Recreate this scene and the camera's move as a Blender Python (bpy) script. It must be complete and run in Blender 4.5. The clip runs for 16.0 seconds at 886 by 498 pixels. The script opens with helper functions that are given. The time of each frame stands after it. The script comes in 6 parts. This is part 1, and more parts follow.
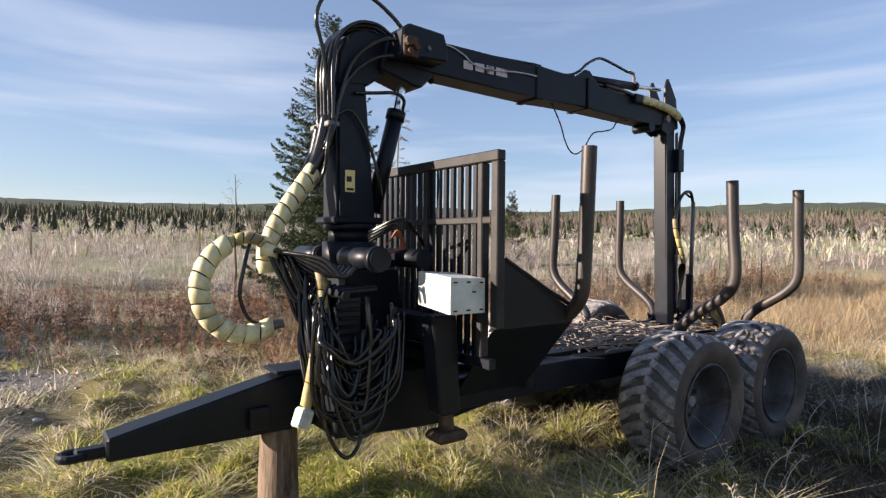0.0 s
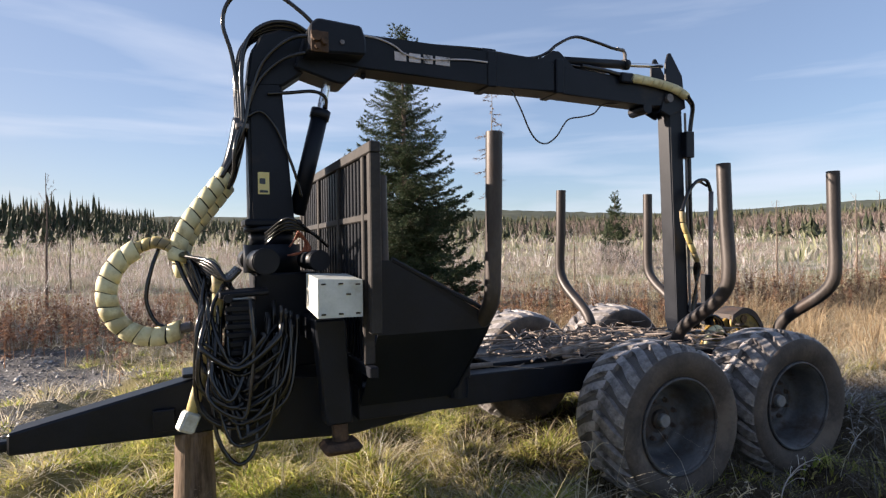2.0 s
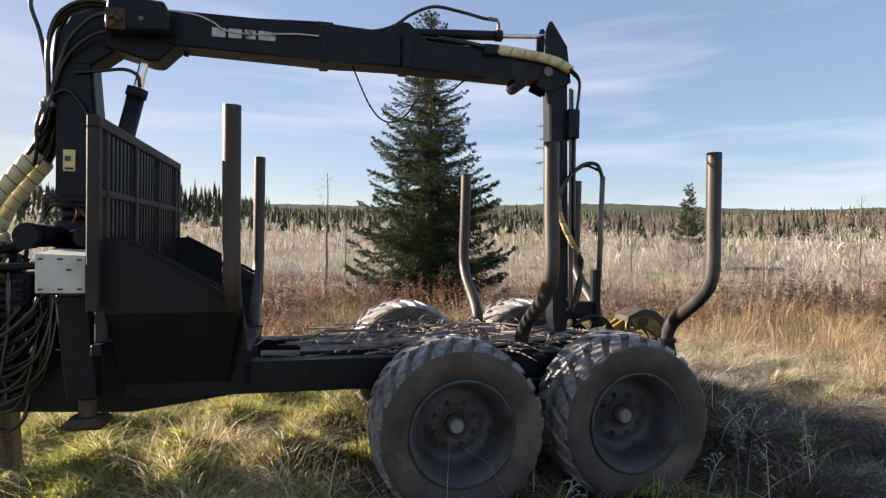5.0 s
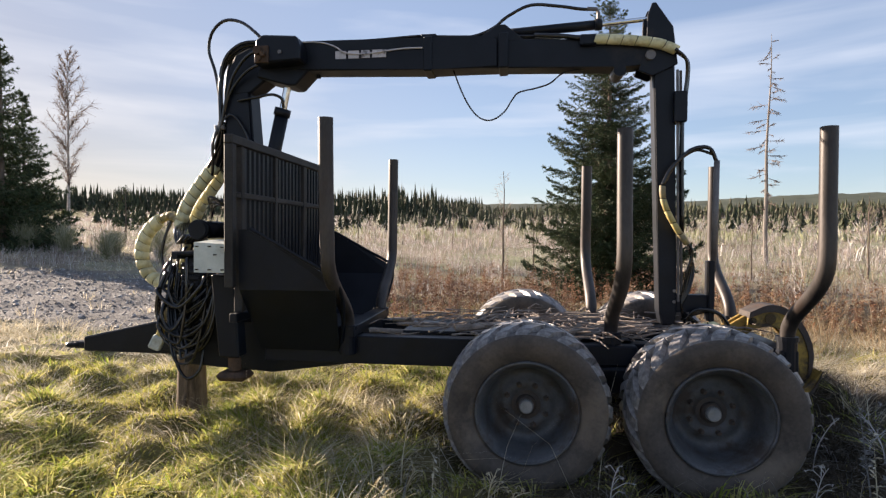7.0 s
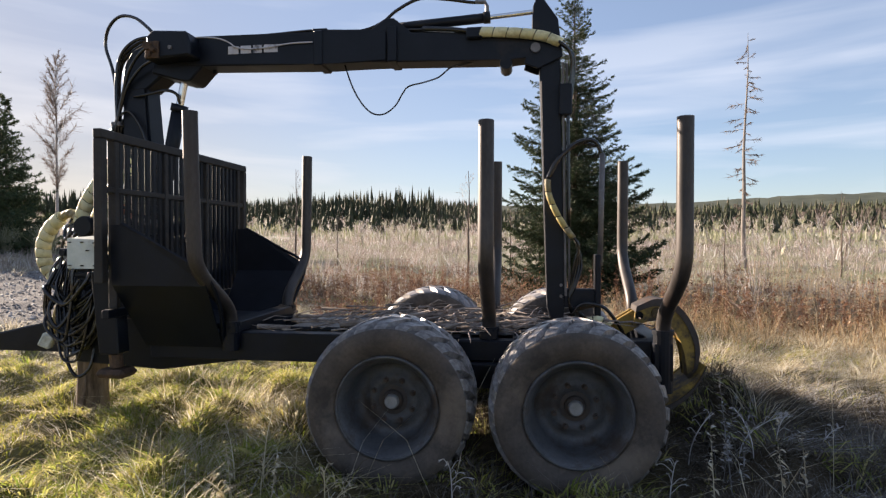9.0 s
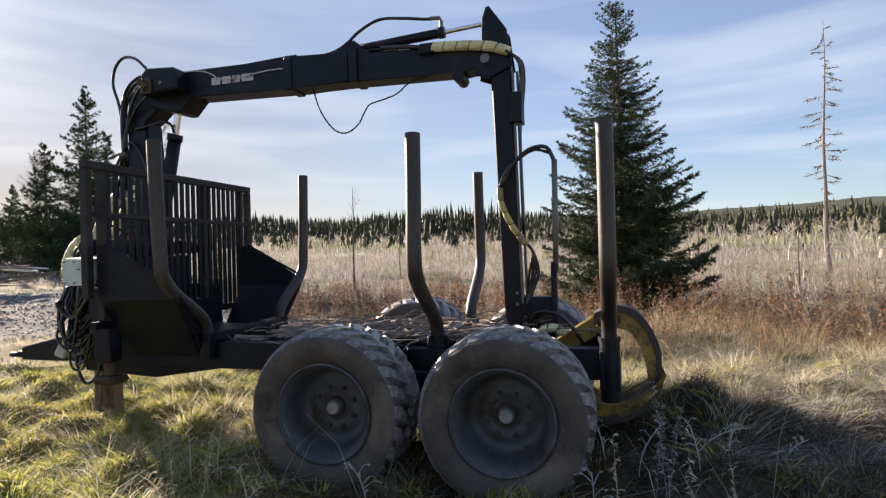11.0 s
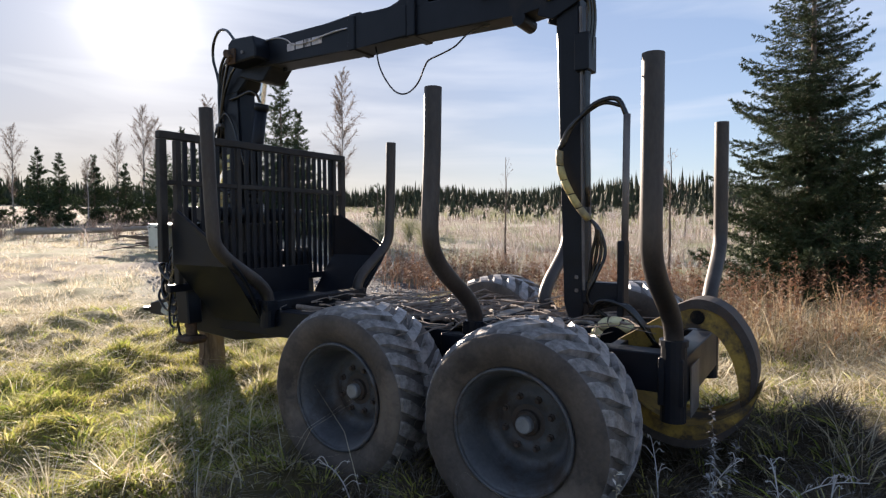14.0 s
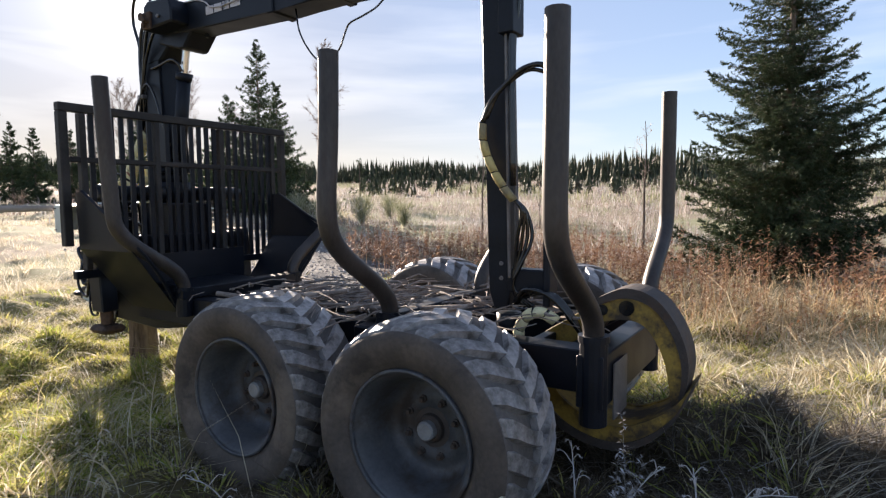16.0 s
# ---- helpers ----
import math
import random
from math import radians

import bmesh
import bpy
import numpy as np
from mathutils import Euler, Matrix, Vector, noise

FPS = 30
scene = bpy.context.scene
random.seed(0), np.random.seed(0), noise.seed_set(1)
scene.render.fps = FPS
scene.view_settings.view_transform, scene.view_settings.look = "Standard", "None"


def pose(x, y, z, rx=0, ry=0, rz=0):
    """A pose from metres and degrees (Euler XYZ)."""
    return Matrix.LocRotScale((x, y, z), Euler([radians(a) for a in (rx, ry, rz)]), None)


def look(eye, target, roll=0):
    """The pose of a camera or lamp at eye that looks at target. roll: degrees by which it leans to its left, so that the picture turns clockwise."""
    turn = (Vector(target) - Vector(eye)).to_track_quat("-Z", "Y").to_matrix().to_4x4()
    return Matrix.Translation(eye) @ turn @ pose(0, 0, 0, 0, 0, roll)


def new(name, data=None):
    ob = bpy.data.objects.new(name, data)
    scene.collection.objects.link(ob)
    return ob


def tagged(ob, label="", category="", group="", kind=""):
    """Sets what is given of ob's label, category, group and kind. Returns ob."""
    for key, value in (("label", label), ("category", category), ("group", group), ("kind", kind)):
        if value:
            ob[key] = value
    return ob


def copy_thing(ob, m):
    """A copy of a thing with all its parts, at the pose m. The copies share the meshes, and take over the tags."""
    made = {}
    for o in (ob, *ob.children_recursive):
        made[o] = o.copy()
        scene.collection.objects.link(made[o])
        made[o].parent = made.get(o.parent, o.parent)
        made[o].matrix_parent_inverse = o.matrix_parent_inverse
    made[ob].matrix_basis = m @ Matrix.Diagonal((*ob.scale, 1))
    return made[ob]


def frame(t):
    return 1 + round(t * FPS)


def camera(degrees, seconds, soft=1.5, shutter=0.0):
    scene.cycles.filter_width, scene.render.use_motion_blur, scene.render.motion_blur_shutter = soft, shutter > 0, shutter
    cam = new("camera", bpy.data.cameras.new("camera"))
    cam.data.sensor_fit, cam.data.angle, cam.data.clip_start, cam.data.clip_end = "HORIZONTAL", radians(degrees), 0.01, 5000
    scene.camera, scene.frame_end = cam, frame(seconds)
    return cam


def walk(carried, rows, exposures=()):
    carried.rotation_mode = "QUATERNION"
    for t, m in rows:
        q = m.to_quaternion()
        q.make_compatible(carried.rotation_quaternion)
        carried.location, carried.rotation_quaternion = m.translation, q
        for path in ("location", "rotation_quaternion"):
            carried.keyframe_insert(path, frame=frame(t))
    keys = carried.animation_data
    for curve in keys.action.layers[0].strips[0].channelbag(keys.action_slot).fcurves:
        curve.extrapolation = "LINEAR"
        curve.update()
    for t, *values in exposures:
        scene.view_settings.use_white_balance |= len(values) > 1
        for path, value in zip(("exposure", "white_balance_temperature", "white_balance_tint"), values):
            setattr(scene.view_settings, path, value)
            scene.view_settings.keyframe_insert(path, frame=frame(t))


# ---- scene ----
cam = camera(74.2, 16.0, 1.3)
PATH = [
    (0, (0.02, 0.108, 1.607), (0.03, 2.107, 1.581), 0.5),
    (0.5, (0.402, 0.176, 1.618), (0.277, 2.172, 1.592), -0.0),
    (1, (0.795, 0.181, 1.586), (0.556, 2.166, 1.56), -0.4),
    (1.5, (1.055, 0.317, 1.567), (0.721, 2.288, 1.546), -0.8),
    (2, (1.33, 0.481, 1.561), (0.909, 2.437, 1.558), -0.8),
    (2.5, (1.702, 0.539, 1.514), (1.219, 2.48, 1.533), -0.7),
    (3, (2.002, 0.67, 1.492), (1.495, 2.605, 1.514), -0.4),
    (3.5, (2.296, 0.898, 1.482), (1.782, 2.831, 1.487), -0.3),
    (3.7, (2.417, 0.958, 1.487), (1.901, 2.89, 1.487), -0.2),
    (5.8, (3.565, 1.371, 1.52), (2.521, 3.077, 1.478), 1.0),
    (6, (3.676, 1.369, 1.506), (2.556, 3.026, 1.467), 0.9),
    (6.5, (3.864, 1.396, 1.482), (2.591, 2.939, 1.441), 0.6),
    (7, (3.975, 1.517, 1.469), (2.615, 2.982, 1.423), 0.4),
    (7.5, (4.124, 1.644, 1.475), (2.729, 3.077, 1.423), 0.3),
    (8, (4.38, 1.773, 1.454), (2.99, 3.209, 1.399), 0.1),
    (8.5, (4.511, 1.915, 1.442), (3.136, 3.367, 1.389), 0.2),
    (9, (4.565, 2.112, 1.418), (3.202, 3.575, 1.38), 0.1),
    (9.2, (4.608, 2.168, 1.428), (3.246, 3.632, 1.397), 0.1),
    (11.3, (5.328, 2.826, 1.365), (3.719, 4.013, 1.379), -1.5),
    (11.5, (5.367, 2.894, 1.351), (3.723, 4.033, 1.365), -1.4),
    (12, (5.532, 3.137, 1.344), (3.806, 4.146, 1.35), -1.4),
    (12.5, (5.529, 3.317, 1.33), (3.738, 4.208, 1.335), -1.0),
    (13, (5.395, 3.531, 1.306), (3.556, 4.317, 1.297), -0.5),
    (13.5, (5.317, 3.668, 1.395), (3.454, 4.393, 1.361), -0.3),
    (14, (5.291, 3.759, 1.389), (3.427, 4.481, 1.31), -0.2),
    (14.5, (5.266, 3.8, 1.378), (3.42, 4.558, 1.244), -0.3),
    (15, (5.225, 3.877, 1.351), (3.396, 4.669, 1.181), -0.3),
    (15.5, (5.172, 4.051, 1.338), (3.343, 4.842, 1.16), -0.3),
    (16, (5.143, 4.277, 1.42), (3.296, 5.027, 1.257), -0.4),
]
walk(cam, [(t, look(eye, target, roll)) for t, eye, target, roll in PATH], ((0, 1.50, 6300, 17), (3.5, 1.60, 6500, 17), (6, 1.66, 6700, 17), (9, 1.65, 6650, 17), (13, 1.57, 6400, 16), (16, 1.84, 6450, 16)))

# ---- light ----
SUN_DIR = Vector((-0.952, -0.10, 0.29)).normalized()
world = bpy.data.worlds.new("sky")
scene.world = world
world.use_nodes = True
wn, wl = world.node_tree.nodes, world.node_tree.links
wn.clear()
w_out = wn.new("ShaderNodeOutputWorld")
w_bg = wn.new("ShaderNodeBackground")
w_bg.inputs["Strength"].default_value = 0.064
sky = wn.new("ShaderNodeTexSky")
sky.sky_type = "NISHITA"
sky.sun_disc = False
sky.sun_elevation = math.asin(SUN_DIR.z)
sky.sun_rotation = math.atan2(SUN_DIR.x, SUN_DIR.y)
sky.air_density, sky.dust_density, sky.ozone_density = 1.0, 0.05, 2.5
# thin streaks of high cloud
w_tc = wn.new("ShaderNodeTexCoord")
w_map = wn.new("ShaderNodeMapping")
w_map.inputs["Scale"].default_value = (1.0, 1.3, 10.0)
w_map.inputs["Rotation"].default_value = (0.05, 0.14, 0.5)
w_noise = wn.new("ShaderNodeTexNoise")
w_noise.inputs["Scale"].default_value = 1.7
w_noise.inputs["Detail"].default_value = 7
w_noise.inputs["Roughness"].default_value = 0.48
w_noise.inputs["Distortion"].default_value = 0.4
w_ramp = wn.new("ShaderNodeValToRGB")
w_ramp.color_ramp.elements[0].position = 0.46
w_ramp.color_ramp.elements[0].color = (0, 0, 0, 1)
w_ramp.color_ramp.elements[1].position = 0.70
w_ramp.color_ramp.elements[1].color = (0.75, 0.75, 0.75, 1)
w_mix = wn.new("ShaderNodeMix")
w_mix.data_type = "RGBA"
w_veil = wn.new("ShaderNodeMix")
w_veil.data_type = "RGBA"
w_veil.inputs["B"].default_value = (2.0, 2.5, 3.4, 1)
w_mix.inputs["B"].default_value = (4.3, 4.8, 5.4, 1)


def w_math(op, a, b):
    """A math node of the sky: a and b are sockets or numbers."""
    q = wn.new("ShaderNodeMath")
    q.operation = op
    for sock, v in zip(q.inputs, (a, b)):
        if isinstance(v, (int, float)):
            sock.default_value = v
        else:
            wl.new(v, sock)
    return q.outputs["Value"]


def w_add(base, colour, fac):
    """Adds light of one colour to the sky."""
    q = wn.new("ShaderNodeMix")
    q.data_type, q.blend_type = "RGBA", "ADD"
    wl.new(fac, q.inputs["Factor"])
    wl.new(base, q.inputs["A"])
    q.inputs["B"].default_value = (*colour, 1)
    return q.outputs["Result"]


wl.new(w_tc.outputs["Generated"], w_map.inputs["Vector"])
wl.new(w_map.outputs["Vector"], w_noise.inputs["Vector"])
wl.new(w_noise.outputs["Fac"], w_ramp.inputs["Fac"])
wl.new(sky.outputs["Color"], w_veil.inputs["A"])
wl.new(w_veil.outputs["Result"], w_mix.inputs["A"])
# haze that glows round the sun and low along the horizon beneath it
w_dot = wn.new("ShaderNodeVectorMath")
w_dot.operation = "DOT_PRODUCT"
w_dot.inputs[1].default_value = SUN_DIR
wl.new(w_tc.outputs["Generated"], w_dot.inputs[0])
w_sep = wn.new("ShaderNodeSeparateXYZ")
wl.new(w_tc.outputs["Generated"], w_sep.inputs["Vector"])
toward = w_math("MAXIMUM", w_dot.outputs["Value"], 0.0)
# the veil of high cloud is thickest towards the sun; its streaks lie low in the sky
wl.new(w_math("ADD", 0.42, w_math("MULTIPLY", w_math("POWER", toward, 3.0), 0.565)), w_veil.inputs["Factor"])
streak = w_math("MINIMUM", w_math("MAXIMUM", w_math("SUBTRACT", 1.35, w_math("MULTIPLY", w_sep.outputs["Z"], 2.6)), 0.15), 1.0)
wl.new(w_math("MULTIPLY", w_ramp.outputs["Color"], streak), w_mix.inputs["Factor"])
low = w_math("POWER", w_math("SUBTRACT", 1.0, w_math("MAXIMUM", w_sep.outputs["Z"], 0.0)), 6.5)
glow = w_add(w_mix.outputs["Result"], (8.0, 7.6, 7.0), w_math("POWER", toward, 900.0))
glow = w_add(glow, (0.6, 0.54, 0.40), w_math("POWER", toward, 24.0))
glow = w_add(glow, (2.2, 2.05, 1.75), w_math("POWER", toward, 110.0))
w_warm = wn.new("ShaderNodeMix")
w_warm.data_type = "RGBA"
w_warm.inputs["B"].default_value = (4.9, 4.2, 2.8, 1)
wl.new(w_math("MULTIPLY", w_math("MULTIPLY", w_math("POWER", toward, 3.0), low), 1.0), w_warm.inputs["Factor"])
wl.new(glow, w_warm.inputs["A"])
wl.new(w_warm.outputs["Result"], w_bg.inputs["Color"])
wl.new(w_bg.outputs["Background"], w_out.inputs["Surface"])

sun_data = bpy.data.lights.new("sun", "SUN")
sun_data.energy, sun_data.angle, sun_data.color = 5.0, radians(0.5), (1.0, 0.86, 0.68)
sun = new("sun", sun_data)
sun.matrix_world = look(SUN_DIR * 50, (0, 0, 0))


# ---- materials ----
def surf(name, c1, c2, scale=6.0, rough=0.6, metal=0.0, bump=0.15, fine=60.0, spec=0.5, c3=None, c3_at=0.62, stretch=(1, 1, 1), rough2=None):
    """A surface of two mottled tones, with fine grain, and patches of a third tone (dirt, rust, frost)."""
    m = bpy.data.materials.new(name)
    m.use_nodes = True
    n, l = m.node_tree.nodes, m.node_tree.links
    b = n["Principled BSDF"]
    b.inputs["Metallic"].default_value = metal
    b.inputs["Specular IOR Level"].default_value = spec
    tc = n.new("ShaderNodeTexCoord")
    mp = n.new("ShaderNodeMapping")
    mp.inputs["Scale"].default_value = stretch
    l.new(tc.outputs["Object"], mp.inputs["Vector"])
    a = n.new("ShaderNodeTexNoise")
    a.inputs["Scale"].default_value, a.inputs["Detail"].default_value = scale, 6
    f = n.new("ShaderNodeTexNoise")
    f.inputs["Scale"].default_value, f.inputs["Detail"].default_value = fine, 4
    l.new(mp.outputs["Vector"], a.inputs["Vector"])
    l.new(mp.outputs["Vector"], f.inputs["Vector"])
    add = n.new("ShaderNodeMath")
    add.operation = "MULTIPLY_ADD"
    add.inputs[1].default_value = 0.45
    l.new(f.outputs["Fac"], add.inputs[0])
    l.new(a.outputs["Fac"], add.inputs[2])
    r = n.new("ShaderNodeMapRange")
    r.inputs["From Min"].default_value, r.inputs["From Max"].default_value = 0.5, 0.95
    l.new(add.outputs["Value"], r.inputs["Value"])
    mix = n.new("ShaderNodeMix")
    mix.data_type = "RGBA"
    mix.inputs["A"].default_value, mix.inputs["B"].default_value = (*c1, 1), (*c2, 1)
    l.new(r.outputs["Result"], mix.inputs["Factor"])
    col = mix.outputs["Result"]
    if c3:
        p = n.new("ShaderNodeTexNoise")
        p.inputs["Scale"].default_value, p.inputs["Detail"].default_value, p.inputs["Roughness"].default_value = scale * 0.45, 8, 0.7
        l.new(mp.outputs["Vector"], p.inputs["Vector"])
        pr = n.new("ShaderNodeMapRange")
        pr.inputs["From Min"].default_value, pr.inputs["From Max"].default_value = c3_at - 0.06, c3_at + 0.06
        l.new(p.outputs["Fac"], pr.inputs["Value"])
        mx = n.new("ShaderNodeMix")
        mx.data_type = "RGBA"
        mx.inputs["B"].default_value = (*c3, 1)
        l.new(pr.outputs["Result"], mx.inputs["Factor"])
        l.new(col, mx.inputs["A"])
        col = mx.outputs["Result"]
    l.new(col, b.inputs["Base Color"])
    rr = n.new("ShaderNodeMapRange")
    rr.inputs["To Min"].default_value, rr.inputs["To Max"].default_value = rough, rough2 if rough2 else min(1, rough + 0.2)
    l.new(a.outputs["Fac"], rr.inputs["Value"])
    l.new(rr.outputs["Result"], b.inputs["Roughness"])
    bp = n.new("ShaderNodeBump")
    bp.inputs["Strength"].default_value, bp.inputs["Distance"].default_value = bump, 0.01
    l.new(add.outputs["Value"], bp.inputs["Height"])
    l.new(bp.outputs["Normal"], b.inputs["Normal"])
    return m


def blade_mat(name, tones, translucent=0.4, rough=0.7):
    """Leaves, blades and twigs: each island takes its own tone; light shines through in part."""
    m = bpy.data.materials.new(name)
    m.use_nodes = True
    n, l = m.node_tree.nodes, m.node_tree.links
    n.clear()
    out = n.new("ShaderNodeOutputMaterial")
    geo = n.new("ShaderNodeNewGeometry")
    ramp = n.new("ShaderNodeValToRGB")
    e = ramp.color_ramp.elements
    for i, c in enumerate(tones):
        at = i / (len(tones) - 1)
        el = e[i] if i < 2 else e.new(at)
        el.position, el.color = at, (*c, 1)
    for i, c in enumerate(tones):
        e[i].position, e[i].color = i / (len(tones) - 1), (*c, 1)
    l.new(geo.outputs["Random Per Island"], ramp.inputs["Fac"])
    d = n.new("ShaderNodeBsdfPrincipled")
    d.inputs["Roughness"].default_value = rough
    d.inputs["Specular IOR Level"].default_value = 0.3
    t = n.new("ShaderNodeBsdfTranslucent")
    l.new(ramp.outputs["Color"], d.inputs["Base Color"])
    l.new(ramp.outputs["Color"], t.inputs["Color"])
    mx = n.new("ShaderNodeMixShader")
    mx.inputs["Fac"].default_value = translucent
    l.new(d.outputs[0], mx.inputs[1])
    l.new(t.outputs[0], mx.inputs[2])
    l.new(mx.outputs[0], out.inputs["Surface"])
    return m


M_PAINT = surf("weathered_black_paint", (0.003, 0.0046, 0.0085), (0.008, 0.0105, 0.017), 5, 0.34, 0.0, 0.08, 90, 0.24, (0.020, 0.018, 0.018), 0.68)
M_GRILLE = surf("dull_brown_grille_steel", (0.020, 0.019, 0.019), (0.048, 0.043, 0.040), 6, 0.5, 0.15, 0.1, 80, 0.3, (0.02, 0.018, 0.017), 0.56)
M_STEEL = surf("worn_brown_steel", (0.030, 0.026, 0.025), (0.068, 0.058, 0.053), 7, 0.38, 0.35, 0.12, 80, 0.45, (0.045, 0.033, 0.028), 0.6, (1, 1, 0.35))
M_RUBBER = surf("dusty_tyre_rubber", (0.044, 0.037, 0.033), (0.105, 0.086, 0.072), 5, 0.7, 0, 0.35, 55, 0.35, (0.14, 0.113, 0.09), 0.54)
M_LUG = surf("dust_caked_rubber", (0.17, 0.158, 0.155), (0.36, 0.34, 0.333), 7, 0.34, 0, 0.25, 60, 0.65, (0.06, 0.054, 0.05), 0.62)
M_GROOVE = surf("black_groove_rubber", (0.060, 0.054, 0.051), (0.135, 0.122, 0.114), 8, 0.5, 0, 0.3, 60, 0.4)
M_RIM = surf("dull_grey_rim_paint", (0.048, 0.052, 0.060), (0.105, 0.108, 0.116), 8, 0.5, 0.2, 0.25, 60, 0.5, (0.045, 0.034, 0.028), 0.54)
M_CAP = surf("pale_hub_cap", (0.20, 0.205, 0.215), (0.30, 0.305, 0.315), 14, 0.35, 0.2, 0.08, 90)
M_RUST = surf("dark_rusty_iron", (0.040, 0.034, 0.032), (0.08, 0.064, 0.056), 14, 0.6, 0.2, 0.3, 90, 0.4, (0.08, 0.05, 0.035), 0.6)
M_HUB = surf("bare_hub_metal", (0.11, 0.10, 0.10), (0.20, 0.185, 0.178), 12, 0.45, 0.4, 0.1, 90)
M_FOOT = surf("brown_rusted_iron", (0.045, 0.030, 0.022), (0.12, 0.072, 0.045), 16, 0.7, 0.1, 0.4, 90, 0.3, (0.03, 0.024, 0.02), 0.58)
M_CHROME = surf("bright_piston_rod", (0.75, 0.75, 0.74), (0.82, 0.82, 0.81), 20, 0.12, 1.0, 0.02, 120)
M_ALU = surf("scuffed_white_sheet_metal", (0.46, 0.50, 0.47), (0.60, 0.63, 0.60), 9, 0.4, 0.1, 0.08, 70, 0.5, (0.36, 0.36, 0.31), 0.60)
M_HOSE = surf("black_hydraulic_hose", (0.005, 0.005, 0.0055), (0.011, 0.011, 0.0115), 20, 0.12, 0, 0.02, 200, 0.55, None, 0.6, (1, 1, 1), 0.22)
M_WRAP = surf("cream_spiral_hose_wrap", (0.60, 0.55, 0.30), (0.72, 0.67, 0.42), 10, 0.5, 0, 0.1, 60, 0.4, (0.42, 0.37, 0.20), 0.6)
M_YELLOW = surf("faded_yellow_sleeve", (0.42, 0.33, 0.12), (0.56, 0.45, 0.18), 10, 0.5, 0, 0.1, 60, 0.4, (0.22, 0.18, 0.10), 0.54)
M_GRAPPLE = surf("chipped_yellow_paint", (0.20, 0.125, 0.025), (0.36, 0.235, 0.045), 9, 0.5, 0, 0.15, 70, 0.4, (0.05, 0.035, 0.024), 0.52)
M_WOOD = surf("split_pine_wood", (0.12, 0.088, 0.064), (0.28, 0.21, 0.15), 9, 0.85, 0, 0.7, 70, 0.2, (0.06, 0.042, 0.03), 0.58, (1, 1, 0.15))
M_BARK = surf("grey_brown_bark", (0.09, 0.07, 0.055), (0.20, 0.16, 0.13), 12, 0.9, 0, 0.8, 50, 0.2, None, 0.6, (1, 1, 0.3))
M_GREYBARK = surf("bleached_dead_bark", (0.17, 0.15, 0.135), (0.30, 0.27, 0.245), 12, 0.9, 0, 0.6, 50, 0.2, None, 0.6, (1, 1, 0.3))
M_BIRCH = surf("birch_bark", (0.30, 0.275, 0.255), (0.46, 0.43, 0.40), 6, 0.85, 0, 0.3, 40, 0.2, (0.06, 0.05, 0.045), 0.58, (1, 1, 2.5))
M_RED = surf("faded_red_cable_wrap", (0.22, 0.065, 0.04), (0.34, 0.12, 0.07), 20, 0.6, 0, 0.2, 80)
M_STICKER = surf("yellow_warning_sticker", (0.72, 0.60, 0.22), (0.80, 0.68, 0.30), 14, 0.5, 0, 0.02, 80)
M_LETTER = surf("worn_grey_marking", (0.42, 0.40, 0.42), (0.55, 0.53, 0.55), 20, 0.55, 0, 0.05, 80, 0.4, (0.06, 0.06, 0.065), 0.58)
M_PLANK = surf("weathered_boards", (0.20, 0.17, 0.14), (0.36, 0.31, 0.26), 4, 0.8, 0, 0.4, 40, 0.3, None, 0.6, (0.2, 1, 1))


# ---- mesh helpers ----
def tri_mesh(name, verts, faces, material, smooth=False):
    """A mesh from arrays of points and of triangles."""
    verts, faces = np.asarray(verts, dtype=np.float32), np.asarray(faces, dtype=np.int32)
    me = bpy.data.meshes.new(name)
    me.vertices.add(len(verts))
    me.vertices.foreach_set("co", verts.ravel())
    me.loops.add(faces.size)
    me.loops.foreach_set("vertex_index", faces.ravel())
    me.polygons.add(len(faces))
    me.polygons.foreach_set("loop_start", np.arange(0, faces.size, 3, dtype=np.int32))
    me.polygons.foreach_set("loop_total", np.full(len(faces), 3, dtype=np.int32))
    if smooth:
        me.polygons.foreach_set("use_smooth", np.ones(len(faces), dtype=bool))
    me.update(calc_edges=True)
    me.materials.append(material)
    return me


def part(name, bm, material, parent=None, label="", smooth=False):
    me = bpy.data.meshes.new(name)
    bmesh.ops.recalc_face_normals(bm, faces=bm.faces)
    bm.to_mesh(me)
    bm.free()
    me.materials.append(material)
    if smooth:
        for p in me.polygons:
            p.use_smooth = len(p.vertices) < 5
    ob = new(name, me)
    if parent:
        ob.parent = parent
    if label:
        tagged(ob, label)
    return ob


def thing(name, m, label, category, group=""):
    ob = new(name)
    ob.matrix_basis = m
    ob.empty_display_size = 0.2
    return tagged(ob, label, category, group)


def box(bm, x0, x1, y0, y1, z0, z1, bevel=0.006, m=None):
    vs = [bm.verts.new((x, y, z)) for x in (x0, x1) for y in (y0, y1) for z in (z0, z1)]
    fs = [bm.faces.new([vs[i] for i in q]) for q in ((0, 1, 3, 2), (4, 6, 7, 5), (0, 4, 5, 1), (2, 3, 7, 6), (0, 2, 6, 4), (1, 5, 7, 3))]
    if m is not None:
        bmesh.ops.transform(bm, matrix=m, verts=vs)
    if bevel:
        es = list({e for f in fs for e in f.edges})
        bmesh.ops.bevel(bm, geom=es, offset=bevel, segments=1, affect="EDGES")
    return bm


